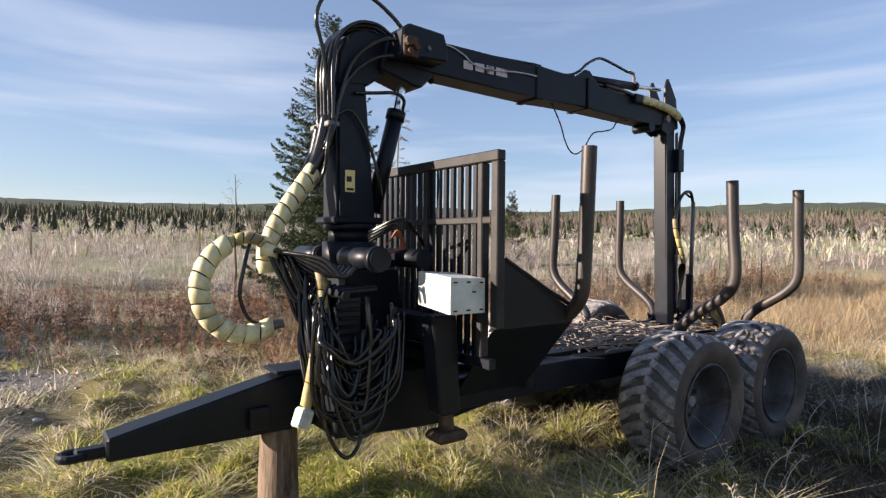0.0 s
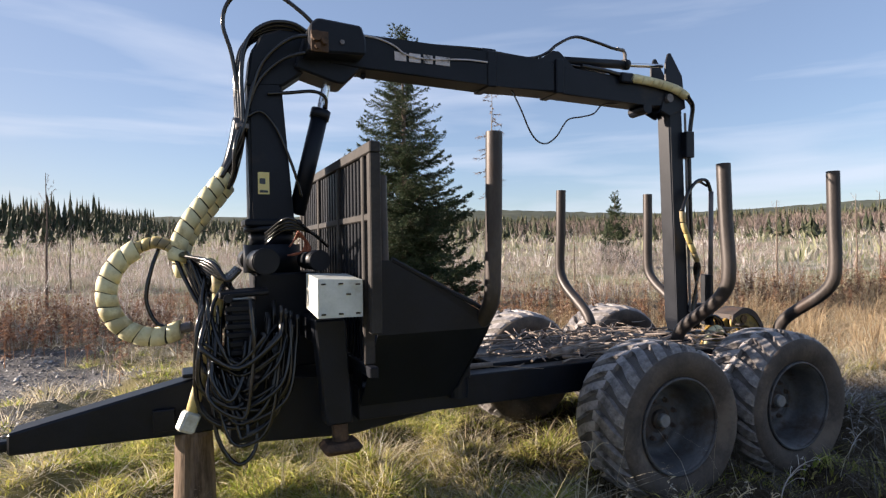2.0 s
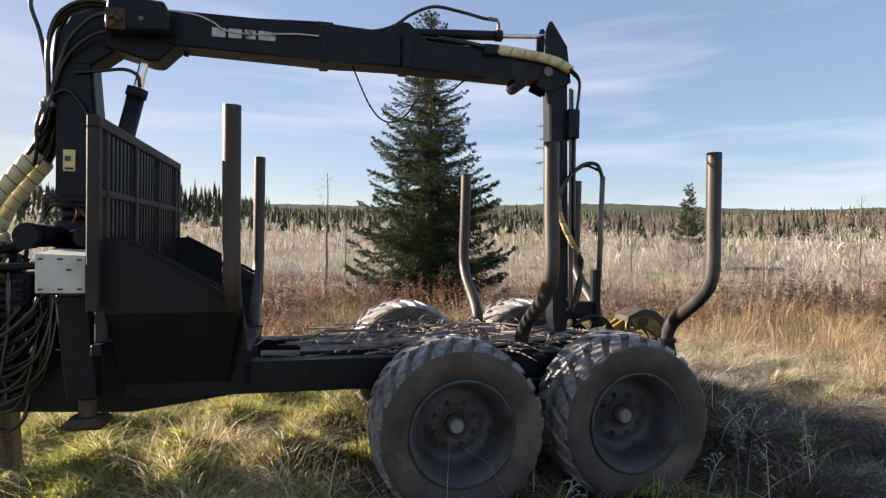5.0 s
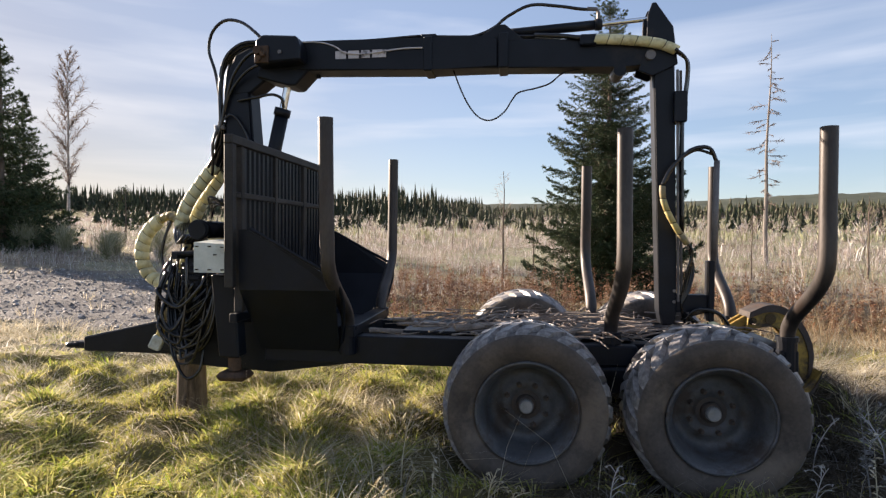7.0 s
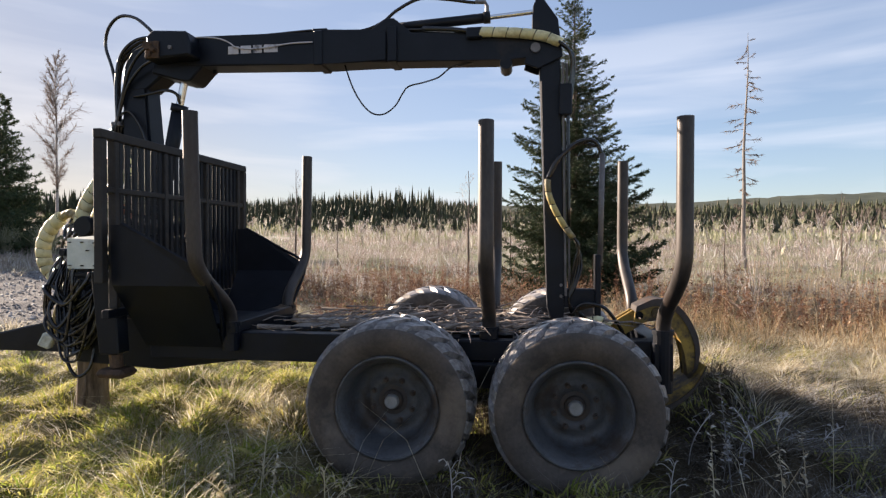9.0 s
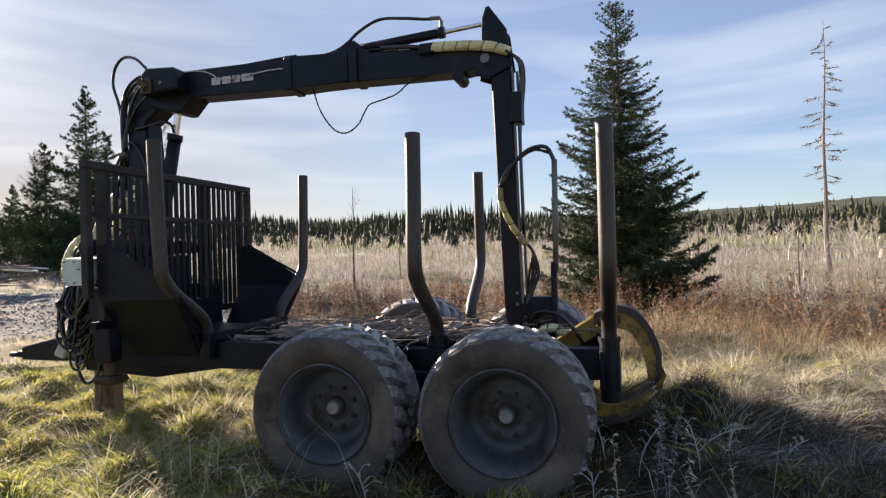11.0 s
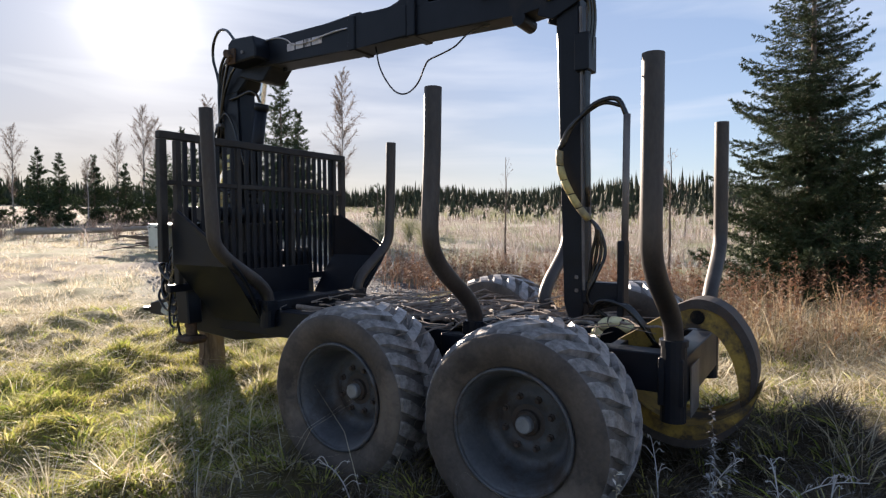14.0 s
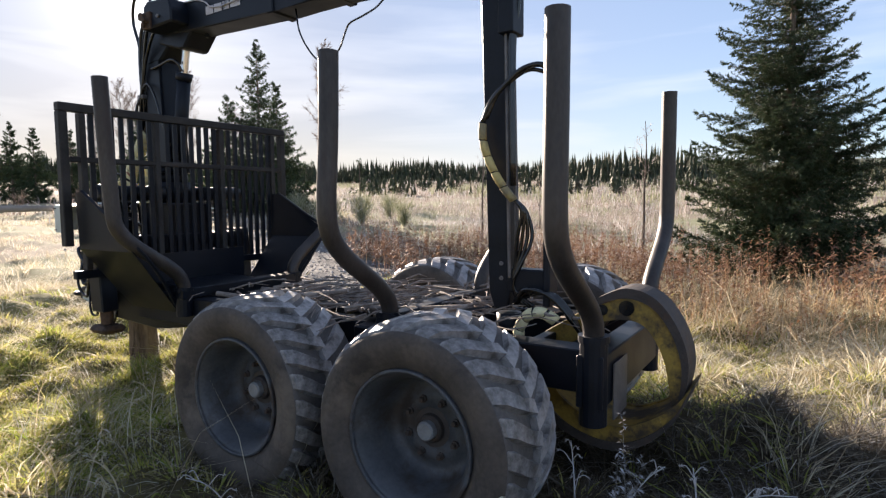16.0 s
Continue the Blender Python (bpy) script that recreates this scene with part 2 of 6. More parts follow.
def prism(bm, pts, y0, y1, bevel=0.006):
    """A profile in the x-z plane, drawn out from y0 to y1."""
    a = [bm.verts.new((x, y0, z)) for x, z in pts]
    b = [bm.verts.new((x, y1, z)) for x, z in pts]
    k = len(pts)
    fs = [bm.faces.new(a), bm.faces.new(b[::-1])]
    fs += [bm.faces.new((a[i], b[i], b[(i + 1) % k], a[(i + 1) % k])) for i in range(k)]
    if bevel:
        bmesh.ops.bevel(bm, geom=list({e for f in fs for e in f.edges}), offset=bevel, segments=1, affect="EDGES")
    return bm


def slab(bm, pts, thick=0.008):
    """A flat plate through 3D corners."""
    p = [Vector(q) for q in pts]
    n = (p[1] - p[0]).cross(p[2] - p[0]).normalized() * thick / 2
    a, b = [bm.verts.new(q + n) for q in p], [bm.verts.new(q - n) for q in p]
    k = len(p)
    bm.faces.new(a), bm.faces.new(b[::-1])
    for i in range(k):
        bm.faces.new((a[i], b[i], b[(i + 1) % k], a[(i + 1) % k]))
    return bm


def spline(pts, per=6):
    """Points on a smooth curve through pts."""
    p = [Vector(q) for q in pts]
    p = [2 * p[0] - p[1], *p, 2 * p[-1] - p[-2]]
    out = []
    for i in range(1, len(p) - 2):
        for j in range(per):
            t = j / per
            a, b, c, d = p[i - 1], p[i], p[i + 1], p[i + 2]
            out.append(0.5 * (2 * b + (c - a) * t + (2 * a - 5 * b + 4 * c - d) * t * t + (3 * b - a - 3 * c + d) * t ** 3))
    return out + [p[-2]]


def tube(bm, pts, r, seg=8, caps=True, r_end=None):
    """A round tube along points; r_end: the radius that it tapers to."""
    p = [Vector(q) for q in pts]
    up = Vector((0.13, 0.29, 0.95))
    rings = []
    side = None
    for i, q in enumerate(p):
        d = (p[min(i + 1, len(p) - 1)] - p[max(i - 1, 0)]).normalized()
        if side is None:
            side = d.cross(up if abs(d.dot(up)) < 0.95 else Vector((1, 0, 0))).normalized()
        side = (side - d * side.dot(d)).normalized()
        other = d.cross(side)
        rad = r if r_end is None else r + (r_end - r) * i / (len(p) - 1)
        rings.append([bm.verts.new(q + rad * (math.cos(a) * side + math.sin(a) * other)) for a in [2 * math.pi * k / seg for k in range(seg)]])
    for a, b in zip(rings, rings[1:]):
        for k in range(seg):
            bm.faces.new((a[k], a[(k + 1) % seg], b[(k + 1) % seg], b[k]))
    if caps:
        bm.faces.new(rings[0][::-1]), bm.faces.new(rings[-1])
    return bm


def pipe(bm, pts, r, wall, seg=14):
    """A hollow tube, open at its first end."""
    tube(bm, pts, r, seg, caps=False)
    d = (Vector(pts[1]) - Vector(pts[0])).normalized()
    tube(bm, [Vector(pts[0]), Vector(pts[0]) + d * 0.12], r - wall, seg, caps=False)
    return bm


def revolve(bm, prof, seg=48, closed=False):
    """A profile of (radius, y) turned round the y axis."""
    rings = [[bm.verts.new((r * math.cos(a), y, r * math.sin(a))) for a in [2 * math.pi * k / seg for k in range(seg)]] for r, y in prof]
    pairs = list(zip(rings, rings[1:])) + ([(rings[-1], rings[0])] if closed else [])
    for a, b in pairs:
        for k in range(seg):
            bm.faces.new((a[k], a[(k + 1) % seg], b[(k + 1) % seg], b[k]))
    return bm


B = bmesh.new
rnd = random.Random(5)
rng = np.random.default_rng(7)


# ---- ground ----
HUB = Vector((1.905, 4.514, 0))


def ground_z(x, y):
    """Height of the ground: level round the trailer, rising slowly into the distance."""
    x, y = np.asarray(x, dtype=float), np.asarray(y, dtype=float)
    r = np.hypot(x - 1.5, y - 4.0)
    rise = 0.040 * np.logaddexp(0, (np.minimum(r, 260) - 9) / 2.0) * 2.0
    wave = 0.035 * np.sin(x * 1.7 + 0.6 * y) * np.sin(y * 1.3 - 0.4 * x) + 0.02 * np.sin(3.9 * x + 1.1) * np.sin(4.3 * y)
    lump = 0.105 * np.sin(5.1 * x + 1.9 * np.sin(1.7 * y)) * np.sin(4.7 * y + 1.6 * np.sin(2.1 * x)) + 0.045 * np.sin(9.7 * x + 2.2 * y) * np.sin(8.9 * y - 1.3 * x)
    heap = 0.26 * np.exp(-((x - 3.0) / 0.75) ** 2 - ((y - 7.0) / 0.5) ** 2) + 0.13 * np.exp(-((x - 3.75) / 0.5) ** 2 - ((y - 6.35) / 0.4) ** 2)
    return -0.05 + heap + rise + wave * np.clip(r / 5, 0.5, 1.5) + lump * np.clip((9.5 - r) / 4, 0, 1) * (1 - 0.8 * gravel_mask(x, y))


def gravel_mask(x, y):
    """1 on the bare gravel yard in front of the drawbar."""
    d = np.hypot((x + 11.5) / 8.2, (y - 5.2 - 0.12 * (x + 11)) / 3.4) + 0.12 * np.sin(1.1 * x + 0.7 * y) + 0.10 * np.sin(2.3 * y - 1.7 * x)
    return np.clip((1.05 - d) * 4, 0, 1)


def local(x, y):
    """Trailer coordinates of a place: along it to the rear, and across it."""
    dx, dy = x - HUB.x, y - HUB.y
    c, s = math.cos(radians(35.8)), math.sin(radians(35.8))
    return dx * c + dy * s, -dx * s + dy * c


def shaded_litter_mask(x, y):
    """1 on the dead brown grass round the wheels and behind the trailer, where shade is painted in."""
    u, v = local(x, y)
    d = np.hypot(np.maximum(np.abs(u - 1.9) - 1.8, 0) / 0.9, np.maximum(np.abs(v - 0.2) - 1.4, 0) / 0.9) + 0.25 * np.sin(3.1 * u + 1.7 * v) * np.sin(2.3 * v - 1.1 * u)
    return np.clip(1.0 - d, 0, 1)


def ground_material():
    m = bpy.data.materials.new("field_soil_and_gravel")
    m.use_nodes = True
    n, l = m.node_tree.nodes, m.node_tree.links
    b = n["Principled BSDF"]
    b.inputs["Roughness"].default_value = 0.95
    b.inputs["Specular IOR Level"].default_value = 0.15
    tc = n.new("ShaderNodeTexCoord")

    def nz(scale, detail=6, rough=0.6):
        t = n.new("ShaderNodeTexNoise")
        t.inputs["Scale"].default_value, t.inputs["Detail"].default_value, t.inputs["Roughness"].default_value = scale, detail, rough
        l.new(tc.outputs["Object"], t.inputs["Vector"])
        return t.outputs["Fac"]

    def ramp(fac, stops):
        r = n.new("ShaderNodeValToRGB")
        e = r.color_ramp.elements
        while len(e) < len(stops):
            e.new(0.5)
        for el, (at, c) in zip(e, stops):
            el.position, el.color = at, (*c, 1)
        l.new(fac, r.inputs["Fac"])
        return r.outputs["Color"]

    def mix(fac, a, c):
        x = n.new("ShaderNodeMix")
        x.data_type = "RGBA"
        l.new(fac, x.inputs["Factor"]), l.new(a, x.inputs["A"]), l.new(c, x.inputs["B"])
        return x.outputs["Result"]

    turf = ramp(nz(1.3), ((0.3, (0.075, 0.066, 0.028)), (0.5, (0.16, 0.14, 0.055)), (0.7, (0.30, 0.25, 0.13))))
    field = ramp(nz(0.12, 9, 0.72), ((0.36, (0.13, 0.10, 0.07)), (0.48, (0.25, 0.215, 0.16)), (0.56, (0.22, 0.23, 0.135)), (0.66, (0.40, 0.37, 0.32))))
    stones = ramp(nz(26, 8, 0.75), ((0.35, (0.050, 0.048, 0.047)), (0.5, (0.12, 0.117, 0.115)), (0.66, (0.27, 0.268, 0.265))))
    # dead grass brown, darkened to carry the trailer's shade in the colour
    litter_shade = ramp(nz(3.0), ((0.35, (0.022, 0.017, 0.011)), (0.5, (0.055, 0.042, 0.026)), (0.68, (0.12, 0.095, 0.065))))
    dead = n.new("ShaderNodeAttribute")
    dead.attribute_name = "shaded_litter"
    turf = mix(dead.outputs["Fac"], turf, litter_shade)
    far = n.new("ShaderNodeAttribute")
    far.attribute_name = "far_field"
    bare = n.new("ShaderNodeAttribute")
    bare.attribute_name = "bare_gravel"
    c = mix(far.outputs["Fac"], turf, field)
    c = mix(bare.outputs["Fac"], c, stones)
    l.new(c, b.inputs["Base Color"])
    bp = n.new("ShaderNodeBump")
    bp.inputs["Strength"].default_value, bp.inputs["Distance"].default_value = 0.6, 0.03
    l.new(nz(30, 8, 0.75), bp.inputs["Height"])
    l.new(bp.outputs["Normal"], b.inputs["Normal"])
    return m


def build_ground():
    rings = np.concatenate([np.linspace(0.02, 22, 160), np.geomspace(22.4, 4000, 70)])
    k = 220
    a = np.arange(k) * 2 * np.pi / k
    X, Y = 1.5 + np.outer(rings, np.cos(a)), 4.0 + np.outer(rings, np.sin(a))
    V = np.stack([X, Y, ground_z(X, Y)], -1).reshape(-1, 3)
    i, j = np.meshgrid(np.arange(len(rings) - 1), np.arange(k), indexing="ij")
    p, q = i * k + j, i * k + (j + 1) % k
    F = np.concatenate([np.stack([p, p + k, q + k], -1).reshape(-1, 3), np.stack([p, q + k, q], -1).reshape(-1, 3)])
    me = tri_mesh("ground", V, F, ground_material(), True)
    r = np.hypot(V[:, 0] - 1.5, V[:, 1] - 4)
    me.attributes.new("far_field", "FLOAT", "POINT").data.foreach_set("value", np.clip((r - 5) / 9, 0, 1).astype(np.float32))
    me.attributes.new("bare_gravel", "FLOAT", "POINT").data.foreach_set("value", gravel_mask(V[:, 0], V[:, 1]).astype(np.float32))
    # where the ground colour takes on painted shade
    me.attributes.new("shaded_litter", "FLOAT", "POINT").data.foreach_set("value", shaded_litter_mask(V[:, 0], V[:, 1]).astype(np.float32))
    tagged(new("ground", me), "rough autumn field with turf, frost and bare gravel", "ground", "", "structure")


build_ground()

# ---- trailer ----
AT = Matrix.Translation(HUB) @ Matrix.Rotation(radians(35.8), 4, "Z")
MID = 0.94
trailer = thing("forestry_trailer", AT, "dark forestry trailer with tall stakes and muddy wheels on grass", "trailer")

# frame
for y0 in (0.46, 1.28):
    part("frame_rail", box(B(), -1.9, 1.74, y0, y0 + 0.14, 0.54, 0.74), M_PAINT, trailer)
front = B()
prism(front, [(-2.62, 0.46), (-2.62, 0.80), (-2.2, 0.80), (-1.2, 0.78), (-1.2, 0.52), (-1.9, 0.42)], 0.60, 1.28, 0.01)
part("front_frame", front, M_PAINT, trailer)
bm = B()
prism(bm, [(-3.735, 0.46), (-3.735, 0.58), (-2.76, 0.80), (-2.60, 0.80), (-2.60, 0.46), (-3.0, 0.46)], 0.93, 1.11, 0.012)
drawbar = part("drawbar", bm, M_PAINT, trailer)
bm = B()
box(bm, -3.87, -3.72, 0.98, 1.06, 0.47, 0.53, 0.012)
revolve_eye = [Vector((-3.88 + 0.055 * math.cos(a), 1.02 + 0.055 * math.sin(a), 0.50)) for a in np.linspace(0, 2 * math.pi, 17)]
tube(bm, revolve_eye, 0.022, 8, False)
part("towing_eye", bm, M_PAINT, drawbar)
part("jack_bracket", box(B(), -3.02, -2.90, 0.885, 0.93, 0.50, 0.63), M_PAINT, drawbar)
part("drawbar_plate", box(B(), -2.86, -2.62, 0.90, 1.14, 0.803, 0.825), M_PAINT, drawbar)
bm = B()
box(bm, 1.30, 1.36, 0.60, 1.28, 0.50, 0.72)
part("rear_cross_member", bm, M_PAINT, trailer)
part("rear_plate", slab(B(), [(1.76, 0.52, 0.42), (1.76, 0.74, 0.42), (1.76, 0.74, 0.68), (1.76, 0.52, 0.68)], 0.006), M_HUB, trailer)

# bolsters with their pairs of stakes
for x, top, splay in ((-1.26, 2.20, -0.035), (0.57, 2.115, 0.035), (1.695, 2.105, 0.01)):
    bolster = part("bolster", box(B(), x - 0.06, x + 0.06, 0.37, 1.51, 0.745, 0.82) if x < 1.5 else box(B(), 1.63, 1.75, 0.38, 1.50, 0.50, 0.738), M_PAINT, trailer)
    for s in (-1, 1):
        off = lambda y: MID + s * (MID - y)
        sl = part("stake_socket", tube(B(), [(x, off(0.43), 0.42 if x > 0 else 0.62), (x, off(0.43), 0.80)], 0.062, 16), M_PAINT, bolster)
        path = [(x, off(-0.05 + splay), top), (x, off(-0.05 + 0.6 * splay), top - 0.4), (x, off(-0.05), 1.42), (x, off(-0.03), 1.27), (x, off(0.06), 1.16),
                (x, off(0.20), 1.06), (x, off(0.33), 0.97), (x, off(0.405), 0.89), (x, off(0.43), 0.80), (x, off(0.43), 0.70)]
        part("stake", pipe(B(), spline(path, 4), 0.047, 0.006, 16), M_STEEL, trailer, "", True)
        part("stake_collar", tube(B(), [(x, off(0.43), 0.795), (x, off(0.43), 0.825)], 0.07, 16), M_PAINT, bolster)

# headboard
board = part("headboard", box(B(), -1.96, -1.90, -0.035, 2.01, 2.06, 2.12), M_GRILLE, trailer, "grille of dark steel bars")
part("mid_rail", box(B(), -1.955, -1.905, 0.026, 1.949, 1.71, 1.75), M_GRILLE, board)
part("bottom_rail", box(B(), -1.955, -1.905, 0.026, 1.949, 0.88, 0.94), M_PAINT, board)
for y in (-0.035, 0.10, 0.66, 1.26, 1.83, 1.95):
    part("headboard_post", box(B(), -1.96, -1.90, y, y + (0.06 if y in (-0.035, 1.95) else 0.045), 1.12 if y < 0.05 or y > 1.9 else 0.94, 2.058), M_GRILLE, board)
bar = None
for k in range(23):
    y = 0.19 + 0.0735 * k
    if min(abs(y - 0.68), abs(y - 1.28), abs(y - 1.85)) < 0.035:
        continue
    if bar is None:
        bar = part("headboard_bar", box(B(), -1.942, -1.918, -0.018, 0.018, 0.94, 2.058, 0.003), M_PAINT, board)
        bar.location.y = y
        first = bar
    else:
        o = new("headboard_bar", first.data)
        o.parent, o.location.y = board, y

# funnel plates behind the headboard
for s in (-1, 1):
    off = lambda y: MID + s * (MID - y)
    bm = B()
    slab(bm, [(-1.90, off(0.05), 1.50), (-1.80, off(0.05), 1.50), (-1.24, off(0.05), 1.17), (-1.24, off(0.06), 1.10), (-1.90, off(0.06), 1.10)])
    slab(bm, [(-1.90, off(0.06), 1.104), (-1.24, off(0.06), 1.104), (-1.32, off(0.42), 0.64), (-1.90, off(0.42), 0.64)])
    part("side_plate", bm, M_PAINT, trailer)
    part("plate_flange", tube(B(), spline([(-1.82, off(0.05), 1.505), (-1.5, off(0.05), 1.33), (-1.25, off(0.05), 1.18), (-1.23, off(0.2), 0.98), (-1.30, off(0.40), 0.68)], 5), 0.014, 6), M_PAINT, trailer)
part("front_plate", slab(B(), [(-1.89, 0.42, 0.64), (-1.89, 1.46, 0.64), (-1.89, 1.46, 1.02), (-1.89, 0.42, 1.02)]), M_PAINT, trailer)


# wheels
def tyre_mesh():
    """A wide flotation tyre with slanting bar lugs; the axis is y."""
    bm = B()
    prof = [(0.292, -0.185), (0.315, -0.205), (0.36, -0.235), (0.41, -0.248), (0.45, -0.243), (0.470, -0.230), (0.476, -0.205), (0.479, -0.12), (0.480, 0.0)]
    prof += [(r, -y) for r, y in prof[-2::-1]]
    revolve(bm, prof, 64)
    return bm


def lug_mesh(side):
    """One slanting tread bar, from the middle of the tread over the shoulder."""
    bm = B()
    rows = []
    for y, r_b, r_t, da, w in ((-0.015, 0.472, 0.513, 0.0, 0.038), (0.07, 0.472, 0.513, 0.065, 0.038), (0.14, 0.470, 0.510, 0.15, 0.046), (0.18, 0.466, 0.503, 0.205, 0.048), (0.218, 0.452, 0.483, 0.245, 0.045), (0.240, 0.425, 0.447, 0.262, 0.036)):
        rows.append([(r, da + q * w / r, side * y) for r, q in ((r_b, -1), (r_t, -0.78), (r_t, 0.78), (r_b, 1))])
    vr = [[bm.verts.new((r * math.cos(a), y, r * math.sin(a))) for r, a, y in row] for row in rows]
    for p, q in zip(vr, vr[1:]):
        for i in range(3):
            bm.faces.new((p[i], p[i + 1], q[i + 1], q[i]))
    bm.faces.new(vr[0]), bm.faces.new(vr[-1][::-1])
    return bm


def build_wheel():
    """One wheel: the outer side looks to -y."""
    bm = B()
    revolve(bm, [(0.268, 0.17), (0.285, 0.19), (0.305, 0.19), (0.305, 0.175), (0.27, 0.15), (0.262, -0.15), (0.285, -0.18), (0.305, -0.185), (0.309, -0.205), (0.296, -0.212),
                 (0.282, -0.195), (0.262, -0.165), (0.248, -0.10), (0.240, -0.03), (0.215, 0.0), (0.185, 0.01), (0.16, -0.012), (0.09, -0.02), (0.085, 0.02), (0.2, 0.04), (0.268, 0.17)], 48)
    w = part("wheel", bm, M_RIM, trailer, "dished grey rim with a muddy tyre", True)
    lip = [Vector((0.301 * math.cos(a), -0.212, 0.301 * math.sin(a))) for a in np.linspace(0, 2 * math.pi, 49)]
    part("rim_lip", tube(B(), lip, 0.010, 6, False), M_RIM, w, "bare worn rim edge", True)
    tyre = part("tyre", tyre_mesh(), M_RUBBER, w, "worn dusty rubber with slanting lugs", True)
    tyre.data.materials.append(M_GROOVE)
    for f in tyre.data.polygons:
        if math.hypot(f.center.x, f.center.z) > 0.465 and abs(f.center.y) < 0.225:
            f.material_index = 1
    for side in (-1, 1):
        lug = part("tread_lug", lug_mesh(side), M_LUG, w)
        lug.rotation_euler.y = math.pi / 24 if side > 0 else 0
        for k in range(1, 24):
            o = new("tread_lug", lug.data)
            o.parent = w
            o.rotation_euler.y = 2 * math.pi * (k + (0.5 if side > 0 else 0)) / 24
    bm = B()
    revolve(bm, [(0.001, -0.05), (0.052, -0.05), (0.062, -0.04), (0.066, -0.022), (0.09, -0.020), (0.104, -0.016), (0.106, 0.03)], 24)
    part("hub_flange", bm, M_RUST, w, "dark rusty hub")
    bm = B()
    revolve(bm, [(0.001, -0.085), (0.036, -0.085), (0.043, -0.077), (0.045, -0.045), (0.001, -0.045)], 20)
    part("hub_cap", bm, M_CAP, w, "pale round hub cap")
    bm = B()
    revolve(bm, [(0.001, -0.045), (0.011, -0.045), (0.013, -0.04), (0.013, -0.028), (0.019, -0.026), (0.019, -0.006), (0.001, -0.006)], 6)
    nut = part("wheel_nut", bm, M_RUST, w)
    nut.location = (0.13, 0, 0)
    for k in range(1, 8):
        o = new("wheel_nut", nut.data)
        o.parent = w
        o.location = (0.13 * math.cos(k * math.pi / 4), 0, 0.13 * math.sin(k * math.pi / 4))
    return w


WY = 0.045
wheel = build_wheel()
wheel.matrix_basis = pose(0, WY, 0.42, 0, 25, 0)
for x, s, spin in ((1.10, -1, 70), (0.0, 1, 130), (1.10, 1, 10)):
    m = pose(x, WY, 0.42, 0, spin, 0) if s < 0 else pose(x, 2 * MID - WY, 0.42, 0, spin, 180)
    copy_thing(wheel, Matrix.Translation((0, 0, 0.04 if s > 0 else 0)) @ m)
for s in (-1, 1):
    off = lambda y: MID + s * (MID - y)
    bm = B()
    prism(bm, [(-0.1, 0.36), (-0.1, 0.48), (0.42, 0.60), (0.68, 0.60), (1.2, 0.48), (1.2, 0.36), (0.68, 0.44), (0.42, 0.44)], min(off(0.30), off(0.40)), max(off(0.30), off(0.40)), 0.01)
    bogie = part("bogie_beam", bm, M_PAINT, trailer)
    for x in (0, 1.1):
        part("stub_axle", tube(B(), [(x, off(0.07), 0.42), (x, off(0.33), 0.42)], 0.05, 14), M_PAINT, bogie)
part("axle", tube(B(), [(0.55, 0.3, 0.52), (0.55, 1.58, 0.52)], 0.06, 14), M_PAINT, trailer)
part("axle_saddle", box(B(), 0.36, 0.74, 0.36, 1.52, 0.60, 0.74, 0.01), M_PAINT, trailer)

# ---- crane ----
CY = 1.05
crane = thing("log_crane", AT, "black hydraulic timber crane folded over the trailer", "crane")
bm = B()
prism(bm, [(-2.56, 0.826), (-2.56, 1.02), (-2.44, 1.10), (-2.44, 1.42), (-2.05, 1.42), (-2.05, 1.10), (-1.98, 1.0), (-1.98, 0.826)], 0.84, 1.22, 0.012)
part("crane_base", bm, M_PAINT, crane)
bm = B()
tube(bm, [(-2.31, CY, 1.42), (-2.31, CY, 1.60)], 0.18, 24)
tube(bm, [(-2.31, CY, 1.60), (-2.31, CY, 1.68)], 0.14, 24)
tube(bm, [(-2.31, CY, 1.68), (-2.31, CY, 1.715)], 0.175, 24)
part("slewing_housing", bm, M_PAINT, crane, "", True)
for y0, y1 in ((0.44, 0.88), (1.20, 1.60)):
    bm = B()
    tube(bm, [(-2.42, y0, 1.50), (-2.42, y1, 1.50)], 0.068, 18)
    tube(bm, [(-2.42, y0 + 0.02, 1.50), (-2.42, y0 + 0.07, 1.50)], 0.076, 18)
    part("slewing_cylinder", bm, M_PAINT, crane, "", True)
    bm = B()
    tube(bm, [(-2.12, y0, 1.50), (-2.12, y1, 1.50)], 0.06, 18)
    part("slewing_cylinder", bm, M_PAINT, crane, "", True)
# pillar
bm = B()
lo = [(-2.455, CY - 0.115), (-2.175, CY - 0.115), (-2.175, CY + 0.115), (-2.455, CY + 0.115)]
hi = [(-2.46, CY - 0.10), (-2.25, CY - 0.10), (-2.25, CY + 0.10), (-2.46, CY + 0.10)]
a = [bm.verts.new((x, y, 1.715)) for x, y in lo]
b = [bm.verts.new((x, y, 2.68)) for x, y in hi]
bm.faces.new(a[::-1]), bm.faces.new(b)
for k in range(4):
    bm.faces.new((a[k], a[(k + 1) % 4], b[(k + 1) % 4], b[k]))
bmesh.ops.bevel(bm, geom=list(bm.edges), offset=0.018, segments=2, affect="EDGES")
pillar = part("pillar", bm, M_PAINT, crane)
bm = B()
prism(bm, [(-2.465, 2.60), (-2.44, 2.82), (-2.37, 2.94), (-2.26, 2.99), (-2.06, 2.99), (-2.06, 2.76), (-2.24, 2.62)], 0.945, 1.155, 0.015)
part("pillar_head", bm, M_PAINT, pillar)
part("foot_collar", box(B(), -2.49, -2.14, CY - 0.15, CY + 0.15, 1.716, 1.76, 0.01), M_PAINT, pillar)
